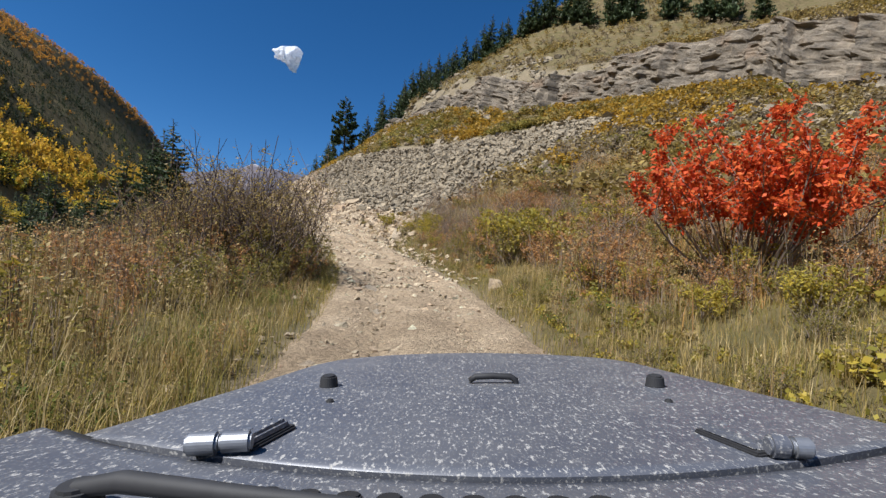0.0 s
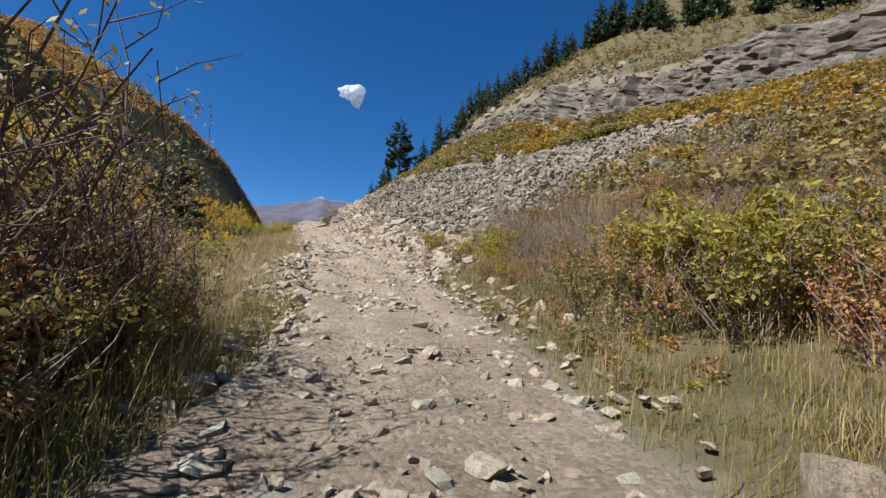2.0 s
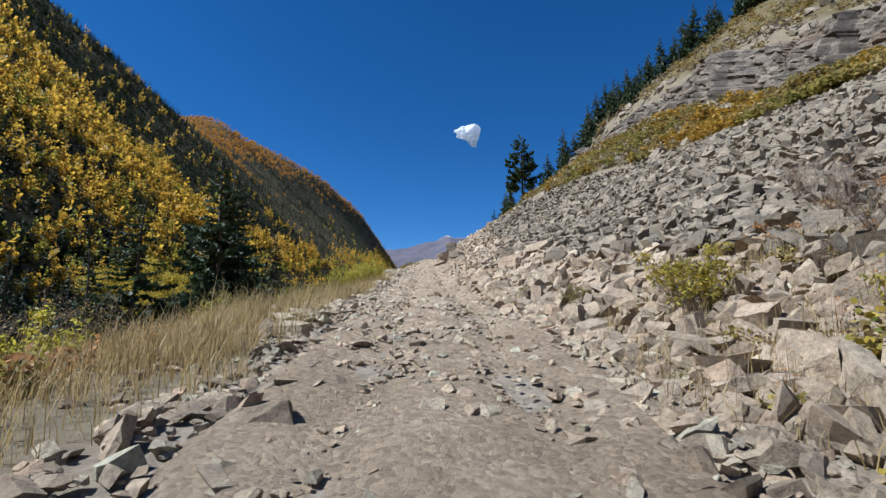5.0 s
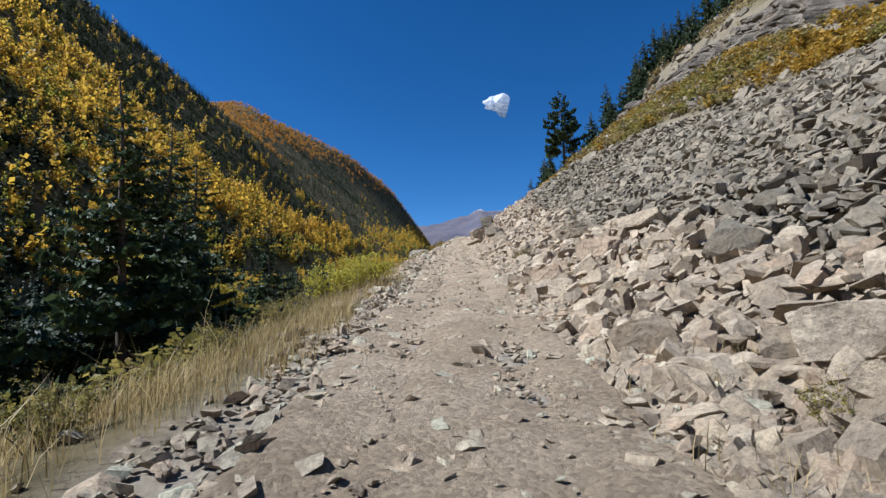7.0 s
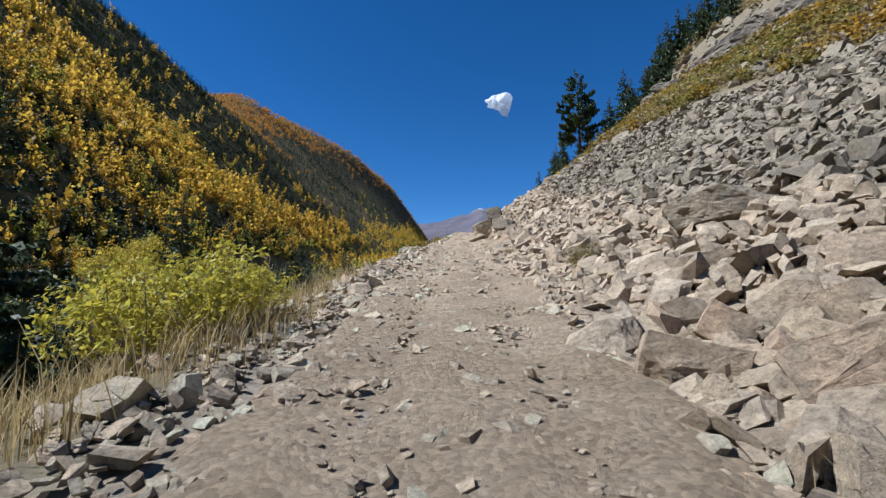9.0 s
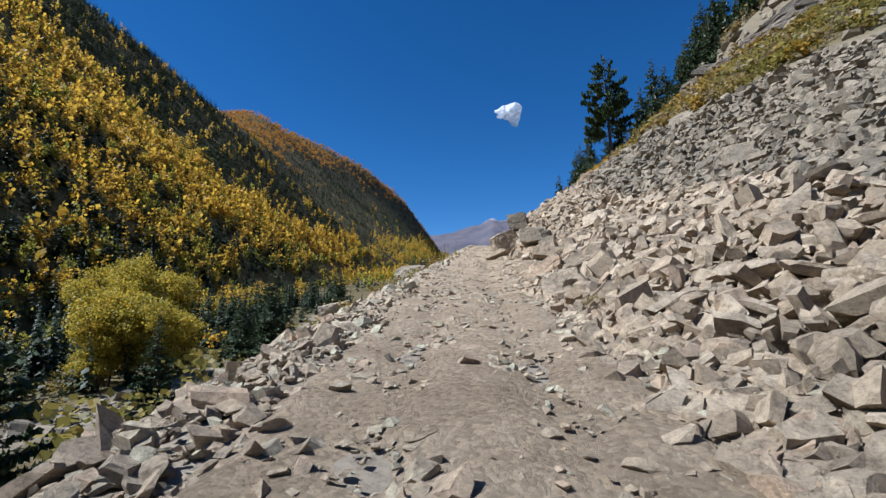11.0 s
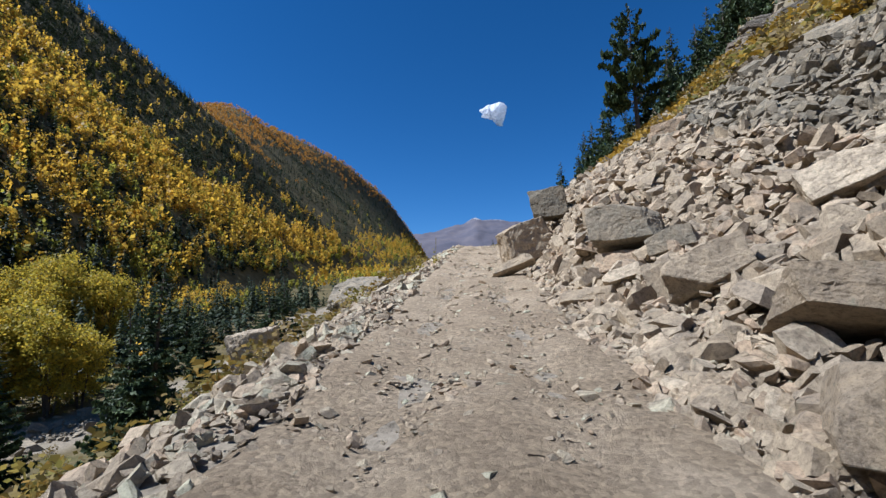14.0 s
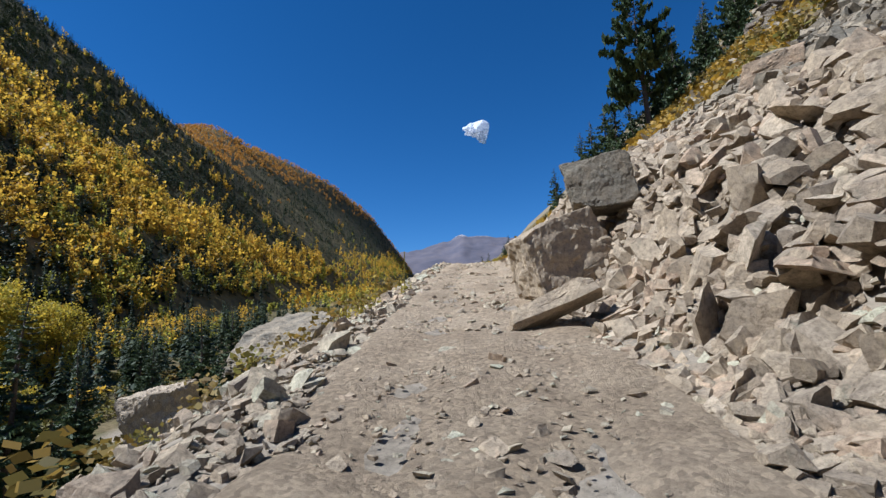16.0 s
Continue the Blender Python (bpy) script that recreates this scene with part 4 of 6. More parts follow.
def build_shrubs():
    g = np.random.default_rng(77)
    red = shrub_meshes(1, 3.7, 2.3, 52, 15500, 0.10, m_twig, m_red_leaf, 0.5, 0.026, 7, 0.6)
    bush = shrub(red, "large maple shrub in scarlet autumn leaf with bare lower stems", "maple shrub")
    put_on(bush, 5.5, 12.4, 20, 1.0, first=True)
    bare = [shrub_meshes(10 + k, 2.6, 1.1, 30, 1500 if k == 0 else 700, 0.045, m_dark_twig if k == 0 else m_twig, m_brush if k == 0 else m_brown_leaf, 0.2, 0.013, 8) for k in range(3)]
    olive = [shrub_meshes(20 + k, 1.5, 0.9, 28, 2100, 0.062, m_twig, m_olive_leaf, 0.2, 0.012, 4) for k in range(2)]
    yellow = [shrub_meshes(30 + k, 1.7, 1.1, 28, 2000, 0.12, m_twig, m_lime_leaf if k == 0 else m_yellow_leaf, 0.3, 0.012, 4, 0.38) for k in range(2)]
    russet = [shrub_meshes(40 + k, 1.3, 0.9, 32, 1900, 0.056, m_twig, m_brown_leaf, 0.15, 0.010, 4) for k in range(2)]
    left, right = "brush on the outer verge", "brush on the uphill bank"
    # outer verge
    sow(bare[0], "tall leafless willow shrub with thin grey-brown stems", [(28.0, -7.6, 15, 1.2), (29.6, -9.0, 75, 1.4), (31.2, -8.0, 135, 1.3), (32.6, -10.0, 205, 1.5), (34.4, -9.0, 265, 1.4), (36.0, -10.8, 325, 1.5), (30.4, -11.2, 35, 1.5), (33.6, -12.2, 95, 1.6), (35.6, -7.8, 155, 1.2), (37.4, -9.2, 225, 1.3), (38.6, -11.6, 285, 1.5), (27.2, -10.2, 345, 1.4), (26.2, -6.8, 55, 1.1), (32.0, -13.6, 5, 1.6), (29.0, -13.0, 110, 1.6), (27.0, -12.4, 190, 1.5), (19.8, -5.6, 60, 1.1), (21.2, -6.2, 140, 1.2), (22.6, -7.0, 220, 1.2), (20.6, -7.2, 300, 1.3), (24.2, -8.0, 20, 1.2), (26.0, -9.0, 90, 1.3), (13.2, -3.6, 200, 1.6), (14.4, -4.6, 20, 1.75), (15.6, -3.9, 100, 1.5), (12.4, -4.8, 310, 1.5), (12.6, -3.4, 10, 1.15), (13.6, -4.3, 120, 1.3), (14.6, -3.6, 200, 1.2), (15.4, -5.0, 40, 1.35), (13.0, -5.6, 300, 1.2), (16.4, -4.2, 77, 1.05), (14.2, -6.8, 10, 1.2), (17.2, -5.6, 140, 1.0), (15.6, -3.2, 260, 0.9)], left)
    sow(olive[0], "olive-green leafy shrub among dry grass", [(20.4, -6.4, 10, 1.6), (22.2, -7.8, 100, 1.6), (19.0, -6.4, 200, 1.5), (25.4, -9.4, 60, 1.6), (12.2, -3.1, 0, 1.0), (13.4, -3.0, 130, 1.1), (14.6, -2.9, 30, 1.0), (15.8, -3.0, 70, 0.9), (12.9, -4.2, 220, 1.25), (14.4, -4.6, 75, 1.3), (15.8, -5.6, 90, 1.3), (16.8, -3.4, 10, 0.8), (8.6, -4.4, 20, 0.75), (9.8, -3.9, 170, 0.8), (10.8, -4.8, 90, 0.95), (7.2, -6.2, 260, 0.8), (9.4, -8.0, 310, 1.0), (11.2, -3.4, 60, 0.75), (6.2, -8.4, 140, 0.8)], left)
    sow(russet[0], "russet dry-leaved shrub at the road edge", [(19.6, -5.0, 30, 1.5), (20.8, -5.6, 120, 1.7), (22.0, -6.4, 250, 1.8), (23.4, -7.4, 80, 1.8), (21.4, -7.4, 10, 1.8), (24.8, -8.4, 200, 1.9), (12.7, -2.8, 0, 0.95), (13.9, -3.6, 100, 1.3), (15.2, -3.7, 200, 1.2), (11.6, -4.2, 50, 1.0), (13.3, -4.9, 10, 1.4), (16.2, -3.0, 60, 0.8), (14.9, -4.2, 160, 1.5), (9.2, -5.2, 40, 0.9), (10.6, -6.4, 120, 1.0), (8.0, -7.4, 220, 0.9), (11.6, -7.8, 10, 1.0)], left)
    sow(yellow[0], "yellow-green leafy shrub below the road edge", [(52.0, -3.2, 0, 0.85), (53.0, -3.6, 90, 0.85), (51.6, -4.0, 180, 0.9), (54.2, -4.2, 250, 0.8), (55.8, -4.4, 30, 0.7), (52.6, -4.9, 120, 1.0), (33.5, -7.0, 60, 1.0), (40.0, -6.6, 10, 0.9)], left)
    sow(olive[1], "low olive shrub in the grass of the road edge", [(36.0, -4.6, 0, 0.7), (39.2, -4.0, 90, 0.6), (43.0, -4.2, 10, 0.7), (46.5, -4.4, 200, 0.8), (48.6, -4.6, 60, 0.8), (30.0, -6.2, 150, 0.8), (26.0, -6.5, 30, 0.9), (22.0, -7.4, 300, 1.0), (57.5, -6.6, 100, 0.9)], left)
    # uphill bank
    sow(yellow[1], "yellow-green leafy shrub on the grassy bank", [(13.8, 5.4, 0, 1.0), (15.2, 5.0, 70, 1.0), (16.6, 5.8, 140, 1.1), (18.4, 6.2, 220, 1.0), (14.6, 7.0, 300, 1.1), (20.6, 5.6, 30, 0.9), (16.2, 4.5, 40, 1.35), (17.3, 4.9, 130, 1.3), (18.3, 4.6, 210, 1.1), (25.6, 4.4, 160, 0.8), (24.6, 4.0, 20, 0.7), (26.4, 4.9, 200, 0.8), (22.4, 3.5, 60, 0.5), (28.6, 4.2, 10, 0.5), (9.0, 4.6, 20, 0.55), (10.4, 4.2, 220, 0.5), (6.0, 5.4, 90, 0.55), (7.2, 4.6, 10, 0.5), (5.0, 6.4, 200, 0.6), (8.2, 6.0, 150, 0.65), (31.5, 3.6, 40, 0.7)], right)
    places = random_places(g, 34, 9, 28, 3.9, 16, 0.9, 1.5) + random_places(g, 26, 12, 24, 3.3, 6.5, 0.9, 1.4)
    sow(russet[1], "brown dry-leaved shrub on the bank", thin(places) + [(21.0, 4.2, 10, 0.7), (22.0, 4.7, 80, 0.8), (23.0, 4.0, 150, 0.6), (22.6, 5.5, 220, 0.9), (20.4, 5.0, 300, 0.8), (25.0, 4.7, 0, 0.7), (26.0, 5.2, 90, 0.75), (24.0, 5.4, 200, 0.8), (7.6, 5.2, 0, 0.8), (8.8, 4.4, 70, 0.7), (9.8, 5.0, 160, 0.9), (6.4, 6.4, 230, 0.9)], right)
    sow(olive[0], "olive and brown shrub on the bank", thin(random_places(g, 20, 12, 31, 3.4, 18, 0.8, 1.3)), right)
    sow(bare[1], "leafless grey-stemmed shrub on the bank", thin(random_places(g, 40, 11, 33, 4.2, 20, 0.55, 0.95)) + [(21.5, 6.0, 10, 0.85), (22.5, 5.4, 80, 0.8), (23.5, 6.5, 200, 0.85), (22.8, 7.5, 140, 0.95), (20.8, 7.2, 300, 0.85), (24.6, 7.0, 50, 0.8), (25.2, 5.2, 0, 0.75), (21.6, 4.8, 40, 0.7), (22.8, 4.4, 130, 0.65), (23.8, 4.2, 210, 0.55), (24.8, 4.6, 280, 0.6), (21.2, 5.6, 330, 0.75), (26.2, 5.6, 60, 0.8), (24.4, 5.9, 190, 0.85), (27.4, 5.8, 250, 0.75), (28.6, 6.4, 120, 0.7), (23.6, 4.9, 330, 0.6)], right)
    sow(bare[2], "bare twiggy shrub growing out of the rocks", [(33.0, 7.4, 0, 0.6), (35.5, 9.0, 90, 0.6), (31.0, 6.2, 40, 0.6), (32.2, 4.0, 200, 0.4), (36.0, 4.6, 20, 0.4)], right)
    sow(olive[1], "small olive shrub growing between tan rocks", [(57.2, 2.9, 0, 0.5), (22.2, 3.7, 30, 0.45), (23.4, 3.4, 100, 0.4), (20.8, 3.6, 220, 0.45), (24.4, 3.5, 300, 0.4), (57.9, 3.3, 80, 0.5), (34.6, 2.9, 20, 0.45), (66.5, 2.4, 60, 0.3), (4.5, 3.4, 10, 0.35), (6.0, 3.0, 80, 0.3), (7.4, 4.0, 200, 0.4), (8.6, 3.4, 120, 0.35), (10.6, 3.0, 20, 0.35), (5.4, 4.8, 60, 0.45), (7.0, 5.8, 10, 0.6), (12.2, 3.2, 170, 0.4), (38.2, 2.8, 200, 0.35), (84.5, 2.1, 10, 0.25)], right)


def grass_mesh(n, s0, s1, u0, u1, tall, mat, seed, keep):
    """Single blades and stalks, each bent, as one joined sward."""
    g = np.random.default_rng(seed)
    c = int(n / 22)
    cs, cu = g.uniform(s0, s1, c), g.uniform(u0, u1, c)
    k = g.integers(0, c, n)
    s, u = cs[k] + g.normal(0, 0.16, n), cu[k] + g.normal(0, 0.16, n)
    x, y = on_road(s, u)
    ok = keep(s, u) & (g.random(n) < 0.5 + 0.5 * wobble(x, y, 1.8, 15))
    x, y = x[ok], y[ok]
    n = len(x)
    z = height(x, y)
    h = tall * np.exp(g.normal(-0.25, 0.35, n))
    a = g.uniform(0, 6.28, n)
    lean = h * np.abs(g.normal(0.38, 0.28, n))
    d = np.stack([np.cos(a), np.sin(a), 0 * a], 1)
    side = np.stack([-np.sin(a), np.cos(a), 0 * a], 1) * (g.uniform(0.0026, 0.0062, n) * (0.6 + tall))[:, None]
    B = np.stack([x, y, z - 0.03], 1)
    M = B + d * (lean * 0.3)[:, None] + np.array([0, 0, 1.0]) * (h * 0.55)[:, None]
    T = B + d * lean[:, None] + np.array([0, 0, 1.0]) * (h * 0.95)[:, None]
    V = np.stack([B - side, B + side, M + side * 0.8, M - side * 0.8, T], 1).reshape(-1, 3)
    i = np.arange(n) * 5
    return mesh_np("grass", V, [np.stack([i, i + 1, i + 2, i + 3], 1), np.stack([i + 3, i + 2, i + 4], 1)], mat)


def build_grass():
    lab = "tall dry straw-coloured mountain grass"
    tagged(new("dry_grass", grass_mesh(70000, 1, 34, -12, -2.0, 0.46, m_grass, 1, lambda s, u: (u < -2.1) & ((s > 2.5) | (u < -5.5)) & ((s < 18) | (u < -3.2)))), lab, "grass", kind="stuff")
    tagged(new("green_grass", grass_mesh(60000, 0, 20, -7, -1.7, 0.32, m_green_grass, 2, lambda s, u: u < -1.75)), "short green grass along the track", "grass", kind="stuff")
    tagged(new("bank_grass", grass_mesh(95000, 1, 33, 1.9, 13, 0.36, m_grass, 3, lambda s, u: (u > 2.3 + 0.5 * np.sin(s)) & (u < 15))), "dry yellow grass on the uphill bank", "grass", kind="stuff")
    tagged(new("bank_green_grass", grass_mesh(70000, 2, 26, 1.7, 7, 0.24, m_green_grass, 4, lambda s, u: u > 1.8)), "green and yellowing grass on the uphill bank", "grass", kind="stuff")
    tagged(new("verge_grass", grass_mesh(60000, 30, 58, -9, -2.1, 0.5, m_grass, 5, lambda s, u: (u < -2.3 - 0.4 * np.sin(s * 0.7)))), "dry grass on the outer road edge", "grass", kind="stuff")
    tagged(new("road_edge_grass", grass_mesh(34000, 16, 36, -9, -2.2, 0.36, m_grass, 8, lambda s, u: (u < -2.4 - 0.5 * np.sin(s)))), "thin dry grass among stones of the outer edge", "grass", kind="stuff")
    tagged(new("russet_weeds", grass_mesh(80000, 7, 33, 3.2, 24, 0.7, m_russet_grass, 7, lambda s, u: (u > 4.0 + 0.8 * np.sin(s * 0.9)) & ((s < 20) | (u > 8)) & (wobble(s, u, 4.0, 17) > -0.25))), "tall russet and ochre dried weeds on the bank", "weeds", kind="stuff")
    tagged(new("rock_grass", grass_mesh(5000, 33, 48, 1.8, 3.6, 0.35, m_grass, 6, lambda s, u: (wobble(s, u, 3.0, 16) > 0.1))), "thin dry grass between the rocks", "grass", kind="stuff")


def clump_proto(seed, n, size, squash=0.8, slot=0):
    """A leafy clump: quads in an uneven dome, about 1 tall and 1 wide."""
    g = np.random.default_rng(seed)
    P = g.normal(size=(n, 3))
    P /= np.linalg.norm(P, axis=1)[:, None]
    P *= (g.random(n) ** 0.4)[:, None] * (0.75 + 0.3 * np.sin(P[:, 0:1] * 5 + seed) * np.cos(P[:, 1:2] * 4))
    P = P * np.array([0.5, 0.5, 0.5 * squash]) + np.array([0, 0, 0.45])
    V, F = leaves_at(P, size, g, 0.1, 0.9)
    return V, F, np.full(n, slot)


def conifer_proto(seed, tiers, arms, slot=0, trunk=True):
    """A spruce 1 tall: whorls of drooping fans."""
    g = np.random.default_rng(seed)
    Vs, n = [], 0
    for t in range(tiers):
        f = t / tiers
        z0, rad = 0.08 + 0.9 * f, 0.17 * (1 - f) ** 0.85 + 0.012
        for k in range(max(4, int(arms * (1 - 0.55 * f)))):
            a = g.uniform(0, 6.28)
            r = rad * g.uniform(0.55, 1.2)
            d = np.array([np.cos(a), np.sin(a), 0])
            s = np.array([-np.sin(a), np.cos(a), 0])
            zz = z0 + g.normal(0, 0.3 / tiers)
            root = np.array([0, 0, zz + r * 0.25])
            tip = d * r + np.array([0, 0, zz - r * g.uniform(0.1, 0.5)])
            mid = (root + tip) / 2 + np.array([0, 0, r * 0.08])
            wd = r * g.uniform(0.22, 0.42)
            Vs += [root, mid + s * wd - [0, 0, r * 0.12], tip, mid - s * wd - [0, 0, r * 0.12]]
            n += 1
    V, F = np.array(Vs), np.arange(4 * n).reshape(n, 4)
    return V, F, np.full(n, slot)


def aspen_proto(seed, n, size, slot=1):
    """An aspen crown 1 tall on no more than a hint of stem: leafy lumps with gaps."""
    g = np.random.default_rng(seed)
    c = g.normal(0, 1, (9, 3)) * np.array([0.13, 0.13, 0.2]) + np.array([0, 0, 0.6])
    k = g.integers(0, 9, n)
    P = c[k] + g.normal(0, 0.075, (n, 3))
    V, F = leaves_at(P, size, g, 0.1, 0.95)
    return V, F, np.full(n, slot)


def build_woods():
    """The wooded far side of the valley."""
    g = np.random.default_rng(5)
    fine = [conifer_proto(1, 15, 12), conifer_proto(2, 17, 11), aspen_proto(3, 190, 0.078, 1), aspen_proto(4, 190, 0.078, 1), aspen_proto(5, 180, 0.08, 2), aspen_proto(11, 180, 0.08, 3)]
    rough = [conifer_proto(6, 6, 5), conifer_proto(7, 6, 5), aspen_proto(8, 24, 0.2, 1), aspen_proto(9, 24, 0.205, 1), aspen_proto(10, 24, 0.2, 2), aspen_proto(12, 24, 0.2, 3)]

    middle = [conifer_proto(16, 9, 7), conifer_proto(17, 9, 7), aspen_proto(18, 60, 0.125, 1), aspen_proto(19, 60, 0.125, 1), aspen_proto(20, 60, 0.125, 2), aspen_proto(22, 60, 0.125, 3)]

    def stand(n, v0, v1, w0, w1, protos, tall, name, label, seed):
        g = np.random.default_rng(seed)
        v, w = g.uniform(v0, v1, n), g.uniform(w0, w1, n)
        x, y = ORIGIN[0] + v * AHEAD[0] + w * LEFT[0], ORIGIN[1] + v * AHEAD[1] + w * LEFT[1]
        z = height(x, y)
        up = np.clip(w - foot_l(v), 0, None) * slope_l(v)
        top = crest(v)
        ok = up < top + 40
        n1, n2, n3 = wobble(x, y, 70.0, 20), wobble(x, y, 22.0, 21), wobble(x, y, 38.0, 23)
        # the broad golden sweep, the mixed foot of the slope, the dark shoulder
        far_edge = np.interp(w, [60, 80, 145, 170, 200, 270, 360, 520], [900, 860, 610, 480, 405, 385, 355, 330])
        near_edge = np.interp(w, [130, 140, 157, 186, 222, 300], [360, 330, 275, 250, 215, 60])
        sweep = step01(v + 40 * n1, near_edge - 25, near_edge + 45) * (1 - step01(v + 40 * n1 + 18 * n2, far_edge - 14, far_edge + 16))
        mixed = (0.34 + 0.5 * np.clip(n3, -0.6, 0.9)) * np.interp(v + 0.5 * w, [90, 250], [0.15, 1.0])
        dark = 0.03 + 0.5 * step01(n3, 0.32, 0.5) * (w < 300)
        gold = np.where(v > far_edge - 40 * n1, dark, np.maximum(mixed * (w > 75), sweep * (0.86 + 0.3 * n2)))
        strip = step01(w + 14 * n1, 70, 84) * (1 - step01(w + 14 * n1, 116, 142))
        gold = np.where(v > 720, 0.9 * step01(up + 40 * n1, top * 0.62, top * 0.85) + strip, gold)
        aspen = g.random(n) < np.clip(gold + 0.02, 0.02, 0.95)
        green = g.random(n) < np.where(w < 130, 0.55, 0.22 + 0.5 * step01(n2, 0.2, 0.5))
        which = np.where(aspen, np.where(green, 4, 2 + g.integers(0, 2, n)), g.integers(0, 2, n))
        which = np.where((which >= 2) & (v > 720) & (up > 0.4 * top), 5, which)
        h = tall * np.where(aspen, g.uniform(0.55, 0.92, n), g.uniform(0.62, 1.3, n))
        wd = h * np.where(aspen, g.uniform(0.65, 0.98, n), g.uniform(0.75, 1.15, n))
        k = ok & (g.random(n) < 0.85 + 0.4 * n2)
        at = np.stack([x, y, z - 0.3 - 0.06 * h], 1)
        V, F, S = scatter(protos, which[k], turns(g.uniform(0, 6.28, n))[k], np.stack([wd, wd, h], 1)[k], at[k])
        tagged(new(name, mesh_np(name, V, F, [m_far_needle, m_aspen, m_aspen_green, m_aspen_orange], slots=S)), label, "forest", kind="stuff")

    stand(900, -60, 250, 60, 135, fine, 12.0, "valley_woods", "golden aspens and dark spruces along the foot of the slope", 1)
    stand(1000, -40, 250, 50, 118, middle, 10.0, "creek_woods", "dark spruces and turning aspens on the valley floor", 8)
    stand(3300, -30, 380, 118, 260, middle, 12.5, "aspen_slope", "golden aspens with scattered spruce on the lower far slope", 6)
    stand(9800, 60, 640, 120, 560, rough, 13.0, "slope_forest", "broad sweep of golden aspen below a dark conifer shoulder", 2)
    stand(6200, 300, 1150, 56, 560, rough, 14.0, "upper_forest", "dark conifers and golden aspens high on the far slope", 3)
    stand(4600, 1100, 2400, 50, 480, rough, 18.0, "distant_forest", "far ridge of orange aspens above dark conifers", 4)


def conifer(seed, tall, label, ragged=False, category="spruce tree", dense=0.7):
    """A single conifer: tapered trunk, limbs and many needle fans."""
    g = np.random.default_rng(seed)
    ob = tagged(new(category.replace(" ", "_")), label, category)
    lean = g.normal(0, 0.02, 2)
    zz = np.linspace(-0.4, tall, 9)
    P = np.stack([zz * lean[0] + 0.05 * np.sin(zz), zz * lean[1] + 0.05 * np.cos(zz * 1.3), zz], 1)
    r0 = tall * 0.018
    part("trunk", mesh_np("trunk", *tube(P, np.linspace(r0, 0.02, 9), 8), m_bark, True), None, ob)
    limbs, fans = [], []
    n = int(tall * (9.5 if ragged else 11))
    for k in range(n):
        f = (k + g.random()) / n
        if ragged and f < 0.2:
            continue
        f = 0.06 + 0.94 * f
        z0 = f * tall
        reach = tall * ((0.25 * (1 - f) ** 0.5 + 0.03) * g.uniform(0.4, 1.15) if ragged else (0.26 * (1 - f) ** 0.8 + 0.015) * g.uniform(0.7, 1.15))
        a = g.uniform(0, 6.28)
        d = np.array([np.cos(a), np.sin(a), 0])
        sd = np.array([-np.sin(a), np.cos(a), 0])
        root = np.array([np.interp(z0, zz, P[:, 0]), np.interp(z0, zz, P[:, 1]), z0])
        sag = g.uniform(0.15, 0.45) if not ragged else g.uniform(-0.25, 0.45)
        t = np.linspace(0, 1, 5)[:, None]
        L = root + d * reach * t - np.array([0, 0, 1.0]) * (sag * reach * t * (1.4 - t * 0.6)) + np.array([0, 0, reach * 0.25]) * t ** 2
        limbs.append(tube(L, np.linspace(0.012 * reach + 0.012, 0.006, 5), 3))
        m = int((11 + reach * 20) * dense * (1.35 if ragged else 1.0))
        tt = g.uniform(0.15 if not ragged else 0.35, 1.05, m)
        Q = np.stack([np.interp(tt, t[:, 0], L[:, c]) for c in range(3)], 1)
        sgn = np.where(g.random(m) < 0.5, -1, 1)[:, None]
        out = sd * sgn * reach * (0.30 if not ragged else 0.26) * (1.05 - tt[:, None] * 0.75) * g.uniform(0.4, 1.2, (m, 1)) + d * reach * 0.14 * g.random((m, 1))
        out[:, 2] += -0.10 * reach * g.random(m) if not ragged else 0.14 * reach * g.random(m)
        wdt = np.cross(out, np.array([0, 0, 1.0])) * (0.34 if dense < 1 else 0.2) + np.array([0, 0, 1.0]) * g.normal(0, (0.09 if dense < 1 else 0.05) * reach, m)[:, None]
        fans.append(np.stack([Q, Q + out * 0.55 + wdt, Q + out, Q + out * 0.55 - wdt], 1).reshape(-1, 3))
    part("branchwork", mesh_np("branchwork", *join(limbs), m_bark), None, ob)
    FV = np.concatenate(fans)
    part("crown", mesh_np("crown", FV, np.arange(len(FV)).reshape(-1, 4), m_needle), None, ob)
    return ob


